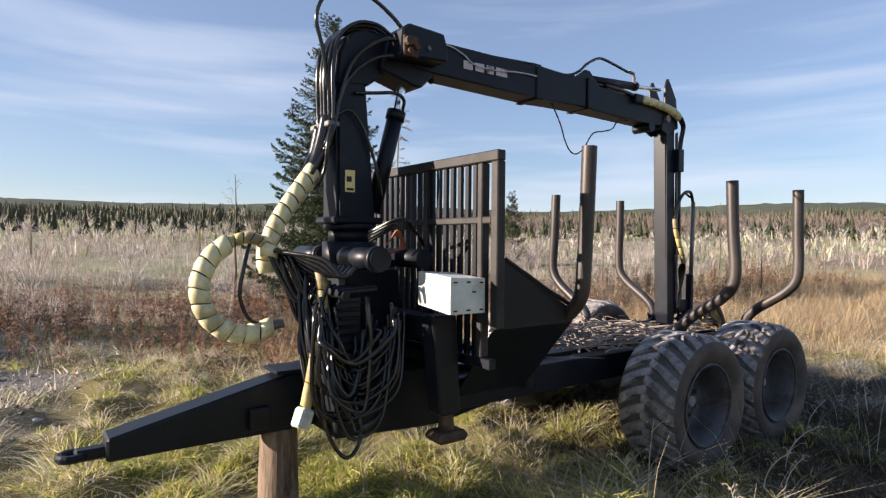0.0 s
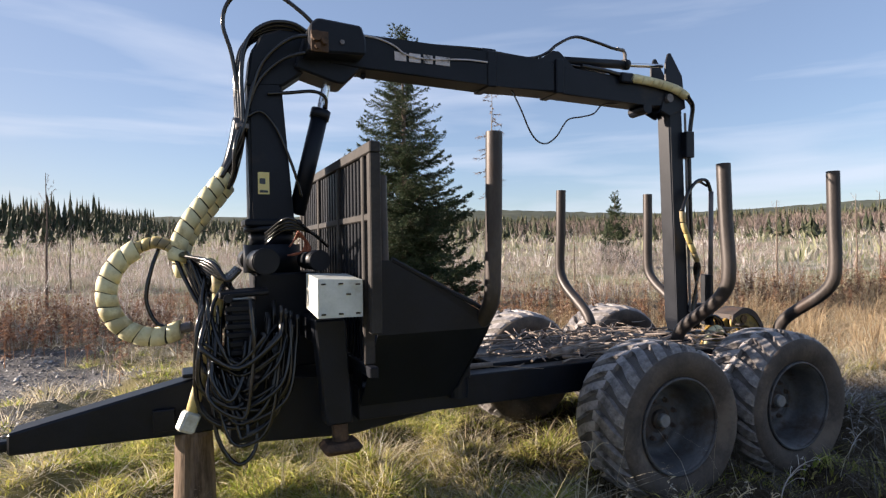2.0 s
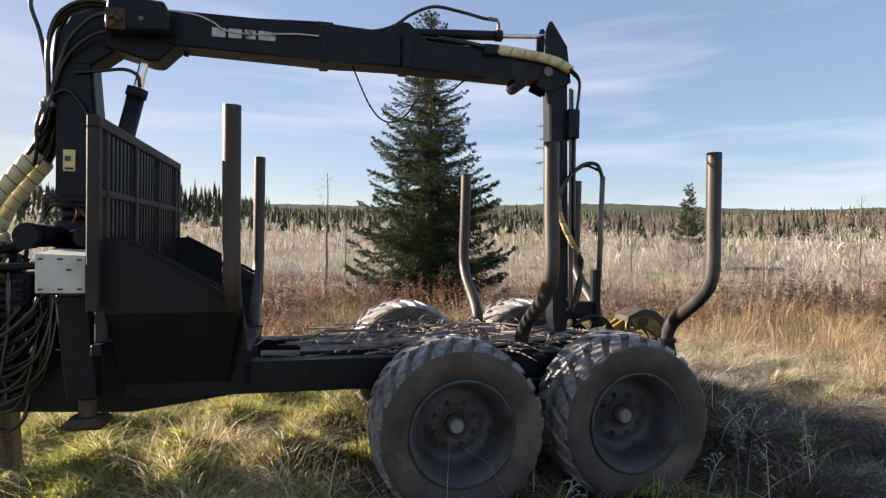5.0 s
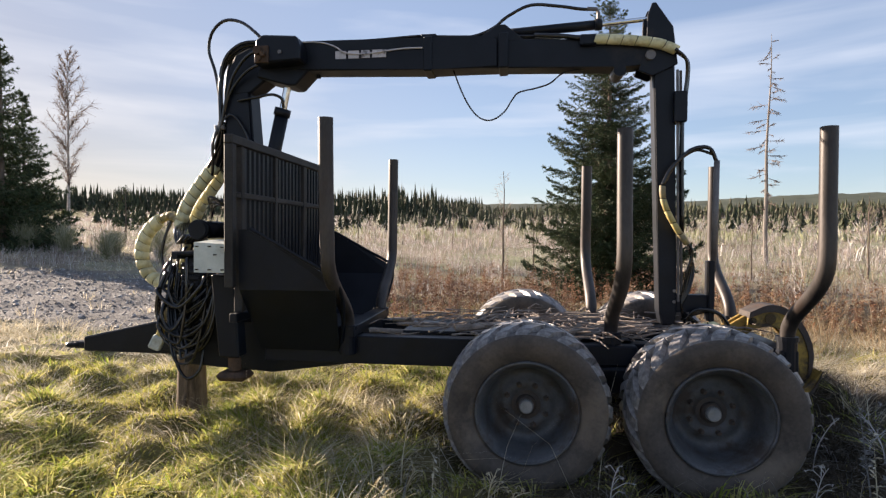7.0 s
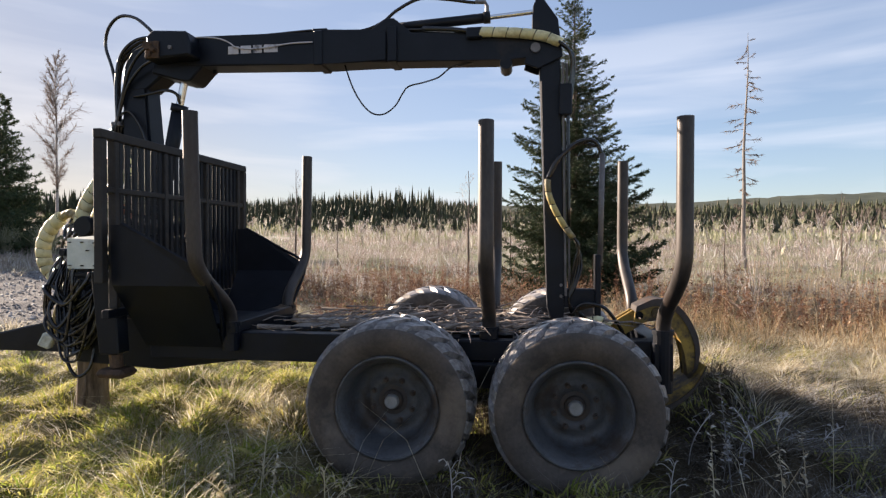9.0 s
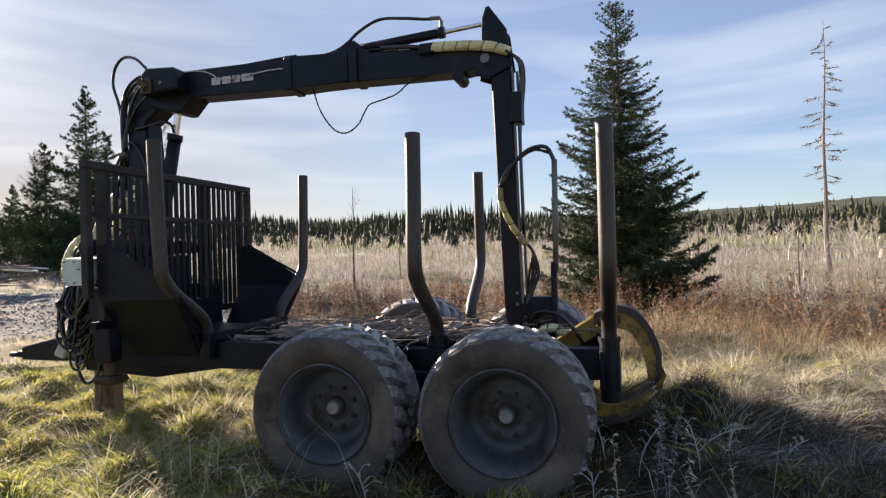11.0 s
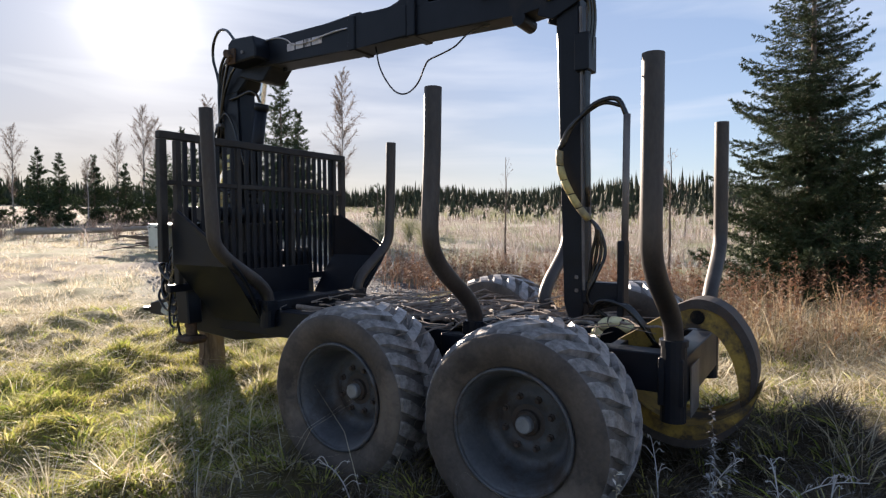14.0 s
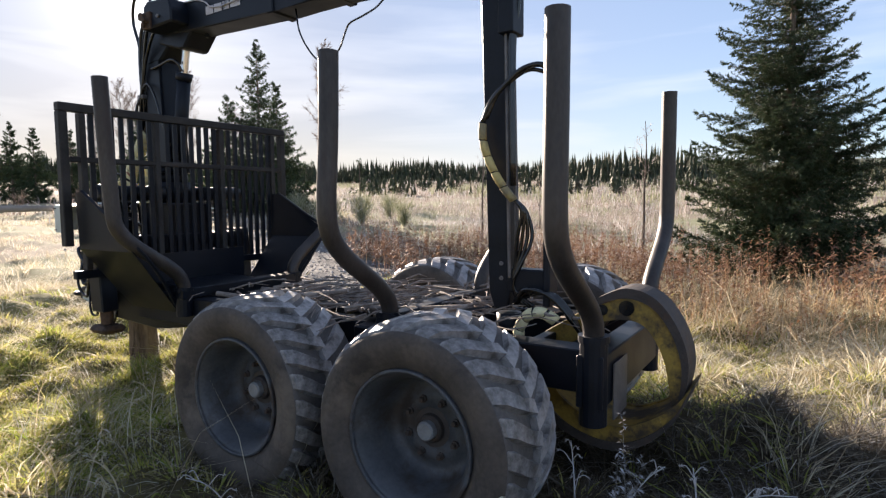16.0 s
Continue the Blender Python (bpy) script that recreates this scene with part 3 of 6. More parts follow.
sticker = part("warning_sticker", box(B(), -2.405, -2.335, 0.932, 0.936, 1.92, 2.06, 0), M_STICKER, pillar, "yellow warning sticker")
part("sticker_print", box(B(), -2.395, -2.345, 0.9285, 0.931, 1.93, 1.945, 0), M_HOSE, sticker)
part("sticker_print", box(B(), -2.395, -2.36, 0.9285, 0.931, 1.985, 2.02, 0), M_HOSE, sticker)


def leaning(bm, x0, x1, y_a, y_b):
    """Shifts y along x, so that a beam runs from y_a at x0 to y_b at x1."""
    for v in bm.verts:
        v.co.y += y_a + (y_b - y_a) * (v.co.x - x0) / (x1 - x0)
    return bm


# boom
bm = prism(B(), [(-2.17, 2.74), (-2.11, 2.95), (-1.74, 2.95), (-1.71, 2.80), (-1.84, 2.665), (-1.90, 2.665)], 0.90, 1.14, 0.012)
prism(bm, [(-2.12, 2.80), (-2.10, 2.98), (-2.05, 3.02), (-1.77, 3.005), (-1.74, 2.92), (-1.74, 2.82)], 0.735, 1.21, 0.012)
boom_foot = part("boom_foot", bm, M_PAINT, crane)
bm = B()
prism(bm, [(-1.95, 2.785), (-1.95, 3.005), (-1.80, 3.01), (-0.35, 2.985), (-0.22, 2.97), (-0.22, 2.745), (-0.68, 2.745)], -0.11, 0.11, 0.012)
boom = part("boom", leaning(bm, -2.0, 1.0, 1.01, 0.885), M_PAINT, crane)
bm = B()
prism(bm, [(-0.70, 2.755), (-0.30, 2.965), (0.45, 2.925), (0.93, 2.86), (0.95, 2.73), (0.70, 2.715)], -0.095, 0.095, 0.01)
part("boom_tip", leaning(bm, -2.0, 1.0, 1.01, 0.885), M_PAINT, boom)
for x in (-0.76, -0.18):
    bm = B()
    box(bm, x - 0.035, x + 0.035, -0.125, 0.125, 2.735, 3.0, 0.008)
    part("boom_band", leaning(bm, -2.0, 1.0, 1.01, 0.885), M_PAINT, boom)
for y in (0.835, 1.0):
    part("cylinder_bracket", prism(B(), [(-0.40, 2.95), (-0.23, 3.065), (-0.17, 3.065), (-0.02, 2.94)], y, y + 0.02, 0.003), M_PAINT, boom)
bm = B()
tube(bm, [(-0.20, 0.925, 3.02), (0.54, 0.90, 3.06)], 0.036, 16)
tube(bm, [(0.50, 0.90, 3.058), (0.55, 0.90, 3.061)], 0.043, 16)
jib_cyl = part("jib_cylinder", bm, M_PAINT, crane, "", True)
part("piston_rod", tube(B(), [(0.54, 0.90, 3.06), (0.91, 0.885, 3.085)], 0.018, 12), M_CHROME, jib_cyl, "bright chromed rod")
bm = B()
tube(bm, [(-2.15, 1.03, 1.80), (-1.985, 1.0, 2.49)], 0.056, 18)
tube(bm, [(-1.998, 1.002, 2.44), (-1.982, 1.0, 2.50)], 0.066, 18)
lift = part("lift_cylinder", bm, M_PAINT, crane, "", True)
part("piston_rod", tube(B(), [(-1.985, 1.0, 2.49), (-1.94, 1.0, 2.70)], 0.03, 14), M_CHROME, lift, "bright chromed rod")
# jib, hanging straight down
bm = B()
prism(bm, [(0.91, 2.70), (1.06, 2.76), (1.10, 0.92), (1.09, 0.82), (0.995, 0.82), (0.975, 0.92)], 0.815, 0.955, 0.012)
jib = part("jib", bm, M_PAINT, crane)
for y in (0.79, 0.955):
    part("jib_head_plate", prism(B(), [(0.86, 3.08), (0.89, 3.165), (0.915, 3.17), (1.04, 2.99), (1.075, 2.72), (0.90, 2.64), (0.80, 2.68), (0.86, 2.86)], y, y + 0.022, 0.004), M_PAINT, jib)
part("pivot_pin", tube(B(), [(0.88, 0.765, 2.785), (0.88, 1.0, 2.785)], 0.035, 14), M_HUB, jib)
part("hanger_pin", tube(B(), [(0.67, 0.80, 2.69), (0.67, 0.99, 2.69)], 0.045, 14), M_PAINT, jib)
bm = B()
box(bm, 1.09, 1.33, 0.80, 0.90, 0.92, 1.05, 0.008)
box(bm, 1.31, 1.35, 0.77, 0.88, 0.86, 1.30, 0.006)
part("extension_bracket", bm, M_PAINT, jib)
bm = B()
tube(bm, [(1.345, 0.80, 1.22), (1.355, 0.79, 2.02)], 0.02, 12)
part("extension_rod", bm, M_HUB, jib, "", True)
for k, x in enumerate((1.105, 1.135)):
    part("steel_pipe", tube(B(), [(x, 0.80 + 0.03 * k, 1.0), (x - 0.03, 0.80 + 0.03 * k, 2.68)], 0.010, 8), M_HUB, jib)
part("pipe_clamp", box(B(), 1.05, 1.14, 0.76, 0.90, 2.30, 2.52, 0.006), M_PAINT, jib)
# markings on the boom, worn plain bars
for x, w in ((-1.50, 0.085), (-1.395, 0.085), (-1.29, 0.07), (-1.20, 0.11)):
    y = 1.01 - 0.125 * (x + 2.0) / 3.0 - 0.1145
    part("marking", box(B(), x, x + w, y - 0.003, y, 2.855, 2.915, 0), M_LETTER, boom, "worn grey marking")
# support legs
for s in (-1, 1):
    off = lambda y: MID + s * (MID - y)
    bm = B()
    slab(bm, [(-2.20, off(0.30), 1.18), (-2.03, off(0.30), 1.18), (-1.99, off(0.30), 0.60), (-2.14, off(0.30), 0.60)], 0.13)
    bmesh.ops.bevel(bm, geom=list(bm.edges), offset=0.01, segments=1, affect="EDGES")
    leg = part("support_leg", bm, M_PAINT, crane)
    part("leg_ram", tube(B(), [(-2.06, off(0.30), 0.66), (-2.05, off(0.30), 0.50)], 0.045, 14), M_FOOT, leg)
    part("leg_foot", box(B(), -2.16, -1.94, off(0.30) - 0.09, off(0.30) + 0.09, 0.435, 0.495, 0.025), M_FOOT, leg, "rusty steel foot")
part("leg_beam", box(B(), -2.17, -2.02, 0.24, 1.64, 1.02, 1.16, 0.01), M_PAINT, crane)
# valve block and switch box
bm = B()
box(bm, -2.60, -2.46, 0.60, 0.80, 0.90, 1.28, 0.01)
valve = part("valve_block", bm, M_PAINT, crane)
for k in range(7):
    part("valve_section", box(B(), -2.63, -2.48, 0.575, 0.598, 0.915 + 0.05 * k, 0.95 + 0.05 * k, 0.006), M_PAINT, valve)
bm = B()
slab(bm, [(-2.215, 0.05, 1.21), (-1.985, 0.04, 1.21), (-1.985, 0.04, 1.40), (-2.215, 0.05, 1.41)], 0.004)
slab(bm, [(-2.215, 0.05, 1.41), (-2.215, 0.05, 1.21), (-2.215, 0.36, 1.24), (-2.215, 0.36, 1.43)], 0.004)
slab(bm, [(-2.215, 0.05, 1.41), (-2.215, 0.36, 1.43), (-1.985, 0.36, 1.42), (-1.985, 0.04, 1.40)], 0.004)
cover = part("step_cover", bm, M_ALU, crane, "scuffed white sheet metal cover with slots")
for x, z in ((-2.19, 1.385), (-2.10, 1.385), (-2.01, 1.38), (-2.19, 1.23), (-2.10, 1.23), (-2.01, 1.23), (-2.06, 1.33)):
    part("slot", box(B(), x - 0.012, x + 0.012, 0.036, 0.042, z - 0.004, z + 0.004, 0), M_HOSE, cover)


# ---- hoses ----
def hose(pts, r, material=None, parent=None, name="hose", per=6, label=""):
    return part(name, tube(B(), spline(pts, per), r, 8), material or M_HOSE, parent or crane, label, True)


def wrapped(pts, r, material, parent, name, label, pitch=0.075):
    """A hose sleeve of wound strip: dark grooves cross it at even steps."""
    p = spline(pts, 24)
    dist = [0.0]
    for a, b in zip(p, p[1:]):
        dist.append(dist[-1] + (b - a).length)
    out, radii, groove = [], [], []
    n = max(2, int(dist[-1] / pitch))
    step = dist[-1] / n

    def at(s):
        k = min(max(np.searchsorted(dist, s) - 1, 0), len(p) - 2)
        f = (s - dist[k]) / max(1e-9, dist[k + 1] - dist[k])
        return p[k].lerp(p[k + 1], min(max(f, 0), 1))
    for i in range(n):
        g = 0.0025 + 0.003 * rnd.random()
        for s, rad, dark in ((i * step, r * 0.9, 1), (i * step + g, r * 0.9, 0), (i * step + g + 0.002, r, 0), (i * step + step * 0.5, r * 1.03, 0), ((i + 1) * step - 0.0015, r, 1)):
            out.append(at(s)), radii.append(rad), groove.append(dark)
    bm = B()
    seg, rings, side = 12, [], None
    for i, q in enumerate(out):
        d = (out[min(i + 1, len(out) - 1)] - out[max(i - 1, 0)]).normalized()
        if side is None:
            side = d.cross(Vector((0.1, 0.9, 0.2))).normalized()
        side = (side - d * side.dot(d)).normalized()
        o = d.cross(side)
        slant = 0.25 * r
        rings.append([bm.verts.new(q + radii[i] * (math.cos(t) * side + math.sin(t) * o) + d * slant * math.cos(t)) for t in [2 * math.pi * k / seg for k in range(seg)]])
    for i, (a, b) in enumerate(zip(rings, rings[1:])):
        for k in range(seg):
            f = bm.faces.new((a[k], a[(k + 1) % seg], b[(k + 1) % seg], b[k]))
            f.material_index = groove[i]
    bm.faces.new(rings[0][::-1]), bm.faces.new(rings[-1])
    ob = part(name, bm, material, parent, label, True)
    ob.data.materials.append(M_HOSE)
    return ob


# thick sleeves between drawbar and pillar
wrapped([(-2.58, 1.02, 2.06), (-2.70, 1.01, 1.90), (-2.81, 1.0, 1.74), (-2.87, 1.0, 1.60), (-2.88, 0.99, 1.50)], 0.052, M_WRAP, crane, "hose_wrap", "cream spiral wrap")
wrapped([(-2.56, 1.12, 2.00), (-2.68, 1.13, 1.84), (-2.80, 1.14, 1.68), (-2.86, 1.13, 1.50), (-2.84, 1.12, 1.40)], 0.048, M_WRAP, crane, "hose_wrap", "cream spiral wrap")
wrapped([(-3.10, 1.05, 1.585), (-3.20, 1.05, 1.50), (-3.26, 1.04, 1.36), (-3.245, 1.03, 1.22), (-3.17, 1.02, 1.11), (-3.05, 1.0, 1.055), (-2.95, 0.98, 1.06), (-2.86, 0.97, 1.09)], 0.058, M_WRAP, crane, "hose_wrap", "cream spiral wrap")
wrapped([(-2.88, 0.99, 1.575), (-2.98, 1.02, 1.62), (-3.07, 1.04, 1.60), (-3.11, 1.05, 1.575)], 0.036, M_YELLOW, crane, "hose_sleeve", "yellow sleeve", 0.05)
wrapped([(-2.70, 0.86, 1.50), (-2.665, 0.74, 1.43), (-2.67, 0.68, 1.22), (-2.72, 0.64, 1.02), (-2.77, 0.61, 0.82), (-2.81, 0.59, 0.68)], 0.032, M_YELLOW, crane, "hose_sleeve", "yellow sleeve", 0.12)
part("plug", box(B(), -0.045, 0.045, -0.04, 0.04, -0.055, 0.055, 0.012, pose(-2.83, 0.58, 0.625, 0, 25, 20)), M_ALU, crane, "grey plastic plug")
part("hose_end", tube(B(), [(-2.87, 0.97, 1.09), (-2.80, 0.95, 1.11)], 0.03, 10), M_HUB, crane)
for y, z in ((1.02, 2.06), (1.12, 2.00)):
    hose([(-2.50, y - 0.02, z + 0.34), (-2.525, y - 0.01, z + 0.20), (-2.56, y, z + 0.06), (-2.60, y, z - 0.03)], 0.046, name="hose_sleeve", label="black sleeve round a bundle of hoses")
# hoses up the pillar and over its head
for k in range(7):
    y = 0.93 + 0.035 * k
    dx = 0.012 * (k % 3)
    hose([(-2.06, y, 2.975 - 0.01 * k), (-2.18, y, 3.03 - dx), (-2.33, y, 3.01 - dx), (-2.45 - dx, y, 2.90 - dx), (-2.495 - dx, y, 2.70), (-2.49 - dx, y, 2.40), (-2.50 - dx, 0.95 + 0.025 * k, 2.24), (-2.55 - dx, 0.96 + 0.03 * k, 2.14), (-2.62, 0.97 + 0.03 * k, 2.02)], 0.014)
hose([(-2.04, 0.80, 2.97), (-2.14, 0.82, 3.07), (-2.28, 0.86, 3.17), (-2.44, 0.90, 3.20), (-2.56, 0.93, 3.12), (-2.60, 0.95, 2.98), (-2.55, 0.96, 2.80), (-2.51, 0.97, 2.55)], 0.013)
hose([(-2.02, 0.78, 2.92), (-2.20, 0.84, 2.90), (-2.36, 0.90, 2.76), (-2.44, 0.92, 2.55), (-2.49, 0.92, 2.32), (-2.55, 0.94, 2.16)], 0.013)
hose([(-2.04, 0.80, 2.83), (-2.24, 0.88, 2.78), (-2.40, 0.92, 2.62), (-2.48, 0.93, 2.38), (-2.54, 0.95, 2.2)], 0.013)
hose([(-1.96, 0.96, 2.50), (-1.97, 0.93, 2.57), (-2.05, 0.92, 2.60), (-2.20, 0.93, 2.58), (-2.34, 0.93, 2.56)], 0.012)
hose([(-2.47, 0.92, 2.40), (-2.38, 0.915, 2.44), (-2.29, 0.915, 2.34), (-2.22, 0.915, 2.18), (-2.17, 0.92, 2.04), (-2.13, 0.94, 1.90)], 0.010)
hose([(-2.49, 0.93, 2.38), (-2.54, 0.90, 2.22), (-2.55, 0.92, 2.06), (-2.58, 0.96, 1.95)], 0.012)
part("hose_clamp", box(B(), -2.535, -2.455, 0.91, 1.19, 2.325, 2.36, 0.006), M_HUB, crane)
# boom fittings
bm = B()
for x, y, z, r, l in ((-2.07, 0.725, 2.89, 0.032, 0.05), (-2.02, 0.725, 2.86, 0.022, 0.06), (-2.06, 0.725, 2.83, 0.02, 0.04)):
    tube(bm, [(x, 0.737, z), (x, 0.737 - l, z)], r, 10)
box(bm, -2.10, -1.99, 0.718, 0.737, 2.80, 2.93, 0.004)
part("hose_coupling", bm, M_FOOT, crane, "rusty hose couplings")
part("bolt_head", tube(B(), [(-1.90, 0.737, 2.88), (-1.90, 0.722, 2.88)], 0.016, 6), M_HUB, boom)
part("boom_lug", box(B(), -1.70, -1.67, 1.0, 1.03, 2.745, 2.79, 0.004), M_PAINT, boom)
hose([(-1.80, 0.88, 3.00), (-1.62, 0.878, 2.99), (-1.50, 0.868, 2.95), (-1.42, 0.862, 2.90), (-1.25, 0.855, 2.885), (-0.98, 0.845, 2.91), (-0.80, 0.835, 2.91)], 0.006, M_LETTER, name="cable", label="thin grey cable")
for k in range(4):
    hose([(-1.80, 0.94 + 0.03 * k, 3.015), (-1.3, 0.93 + 0.03 * k, 3.01), (-0.85, 0.91 + 0.03 * k, 3.025), (-0.72, 0.90 + 0.03 * k, 3.015), (-0.45, 0.89 + 0.028 * k, 3.0), (0.1, 0.86 + 0.02 * k, 2.975), (0.50, 0.80, 2.92 + 0.01 * k)], 0.010)
bm = B()
box(bm, -0.82, -0.70, 0.88, 1.06, 3.0, 3.03, 0.006)
part("hose_bridge", bm, M_PAINT, boom)
hose([(-0.58, 0.90, 2.995), (-0.40, 0.88, 3.0), (-0.26, 0.88, 3.055), (-0.15, 0.88, 3.14), (0.02, 0.89, 3.22), (0.22, 0.90, 3.21), (0.40, 0.90, 3.18), (0.50, 0.90, 3.175)], 0.012)
part("hose_fitting", tube(B(), [(0.44, 0.90, 3.18), (0.51, 0.90, 3.175), (0.525, 0.90, 3.145), (0.525, 0.90, 3.09)], 0.015, 8), M_HUB, crane)
wrapped([(0.48, 0.785, 2.915), (0.62, 0.775, 2.905), (0.80, 0.765, 2.885), (0.95, 0.76, 2.855), (1.06, 0.77, 2.81)], 0.036, M_WRAP, crane, "hose_guard", "cream spiral wrap", 0.085)
part("hose_guard_mouth", box(B(), 0.38, 0.50, 0.765, 0.82, 2.87, 2.95, 0.01), M_PAINT, boom)
hose([(0.45, 0.80, 2.92), (0.28, 0.81, 2.95), (0.05, 0.85, 2.98)], 0.018)
for k in range(3):
    hose([(1.04, 0.73 + 0.02 * k, 2.81), (1.12 + 0.01 * k, 0.75 + 0.02 * k, 2.74), (1.135 + 0.01 * k, 0.78 + 0.02 * k, 2.62), (1.12 + 0.01 * k, 0.79 + 0.02 * k, 2.45), (1.115, 0.79 + 0.02 * k, 2.2), (1.125, 0.79 + 0.02 * k, 1.5)], 0.011)
# wire slung below the boom
hose([(-0.57, 0.90, 2.76), (-0.50, 0.86, 2.58), (-0.43, 0.87, 2.45), (-0.35, 0.88, 2.37), (-0.26, 0.89, 2.36), (-0.17, 0.89, 2.42), (-0.11, 0.88, 2.51), (-0.06, 0.87, 2.56), (0.06, 0.86, 2.585), (0.17, 0.86, 2.62), (0.27, 0.88, 2.70), (0.42, 0.88, 2.725)], 0.006, name="cable")
# hoses on the jib
wrapped([(0.97, 0.745, 1.84), (0.975, 0.74, 1.74), (1.02, 0.735, 1.62), (1.09, 0.74, 1.50), (1.15, 0.76, 1.42)], 0.022, M_YELLOW, crane, "hose_sleeve", "yellow sleeve", 0.08)
hose([(0.97, 0.745, 1.84), (1.02, 0.75, 1.95), (1.09, 0.77, 2.03), (1.19, 0.78, 2.105), (1.30, 0.785, 2.11), (1.355, 0.79, 2.01)], 0.015)
hose([(0.99, 0.75, 1.86), (1.05, 0.76, 1.98), (1.12, 0.78, 2.05), (1.22, 0.80, 2.10), (1.33, 0.81, 2.07)], 0.011)
for k in range(4):
    hose([(1.15, 0.76, 1.43), (1.19, 0.77 + 0.02 * k, 1.36), (1.16 + 0.02 * k, 0.78 + 0.02 * k, 1.22), (1.14 + 0.012 * k, 0.80, 1.08), (1.13, 0.80, 0.95), (1.16 + 0.03 * k, 0.82, 0.84)], 0.010)
for z in (1.0, 1.08):
    part("bolt_head", tube(B(), [(1.07, 0.774, z), (1.07, 0.765, z)], 0.012, 6), M_HUB, jib)
# tangle of hoses at the valve block
hr = random.Random(11)
for k in range(18):
    y0, y1 = hr.uniform(0.55, 0.95), hr.uniform(0.42, 0.75)
    x0, x1 = hr.uniform(-2.74, -2.60), hr.uniform(-2.55, -2.28)
    z0, z1 = hr.uniform(1.10, 1.42), hr.uniform(0.98, 1.30)
    zl = hr.uniform(0.48, 0.95)
    hose([(x0, y0, z0), (x0 - hr.uniform(0.0, 0.08), y0 - 0.05, z0 - 0.15), (x0 - 0.03, (y0 + y1) / 2 - 0.08, zl + 0.12), ((x0 + x1) / 2 + hr.uniform(-0.05, 0.05), (y0 + y1) / 2 - 0.1, zl), (x1, y1 - 0.03, zl + 0.15), (x1 + hr.uniform(-0.03, 0.05), y1, z1)], hr.choice((0.011, 0.013, 0.015)), per=5)
for k in range(13):
    f = k / 12
    x0, y0, z0 = -2.72 + 0.05 * (k % 3), 0.60 + 0.10 * f, 1.28 - 0.32 * f + hr.uniform(-0.05, 0.05)
    x1, y1, z1 = -2.34 + 0.03 * (k % 4), 0.46 + 0.03 * (k % 3), 1.25 - 0.22 * f
    zl = 0.50 + 0.42 * f + hr.uniform(-0.03, 0.03)
    hose([(x0, y0, z0), (x0 + 0.01, y0 - 0.06, (z0 + zl) / 2 + 0.05), (x0 + 0.09, y0 - 0.13, zl + 0.05), (-2.53 + hr.uniform(-0.03, 0.03), 0.46, zl), (x1 - 0.07, y1 - 0.04, zl + 0.12), (x1 - 0.01, y1 - 0.01, (z1 + zl) / 2 + 0.12), (x1, y1, z1)], hr.choice((0.010, 0.012, 0.013)), per=6)
for k in range(10):
    a, b = hr.uniform(-2.9, -2.78), hr.uniform(0.85, 1.1)
    hose([(a, b, 1.52), (a + 0.06, b - 0.04, 1.40 - 0.03 * k % 0.12), (a + 0.14, b - 0.1, hr.uniform(1.05, 1.35)), (a + 0.20, b - 0.16, hr.uniform(1.2, 1.42)), (-2.58, hr.uniform(0.7, 0.9), 1.34)], 0.013, per=5)
for k in range(7):
    hose([(-2.55, 0.5 + 0.06 * k, 1.46), (-2.62, 0.52 + 0.05 * k, 1.40), (-2.70, 0.62 + 0.04 * k, 1.50 - 0.02 * k), (-2.86, 0.95 + 0.02 * k, 1.54 + 0.01 * k)], 0.013, per=5)
hose([(-2.98, 1.03, 1.58), (-3.02, 1.0, 1.46), (-3.05, 0.99, 1.28), (-3.0, 0.98, 1.14), (-2.92, 0.97, 1.10)], 0.012)
hose([(-2.70, 0.62, 0.78), (-2.68, 0.58, 0.52), (-2.58, 0.56, 0.36), (-2.48, 0.58, 0.42), (-2.46, 0.62, 0.62)], 0.012)
for k in range(4):
    hose([(-2.40, 0.62, 1.60 + 0.02 * k), (-2.30, 0.50 - 0.03 * k, 1.68 + 0.02 * k), (-2.16, 0.48, 1.66), (-2.05, 0.55, 1.58)], 0.009)
for k in range(5):
    hose([(-2.26 + 0.01 * k, 0.66, 1.58 + 0.012 * k), (-2.21, 0.64 - 0.01 * k, 1.64 + 0.008 * k), (-2.17 + 0.008 * k, 0.63, 1.61 - 0.01 * k), (-2.19, 0.64, 1.55), (-2.23 - 0.01 * k, 0.66, 1.53)], 0.005, M_RED, name="cable", label="faded red cable wrap")
bm = B()
for k in range(3):
    tube(bm, [(-2.66, 0.52 + 0.09 * k, 1.315), (-2.40, 0.54 + 0.09 * k, 1.325)], 0.02, 10)
tube(bm, [(-2.62, 0.48, 1.30), (-2.62, 0.86, 1.30)], 0.024, 10)
part("manifold", bm, M_PAINT, crane)

# ---- grapple ----
grapple = thing("log_grapple", AT, "chipped yellow timber grapple resting behind the trailer frame", "grapple")


def band(bm, outer, inner, y0, y1):
    a, b = spline([(x, 0, z) for x, z in outer], 5), spline([(x, 0, z) for x, z in inner], 5)
    n = len(a)
    rows = []
    for p, q in zip(a, b):
        rows.append([bm.verts.new(c) for c in ((p.x, y0, p.z), (p.x, y1, p.z), (q.x, y1, q.z), (q.x, y0, q.z))])
    for r, s in zip(rows, rows[1:]):
        for k in range(4):
            bm.faces.new((r[k], r[(k + 1) % 4], s[(k + 1) % 4], s[k]))
    bm.faces.new(rows[0]), bm.faces.new(rows[-1][::-1])
    return bm


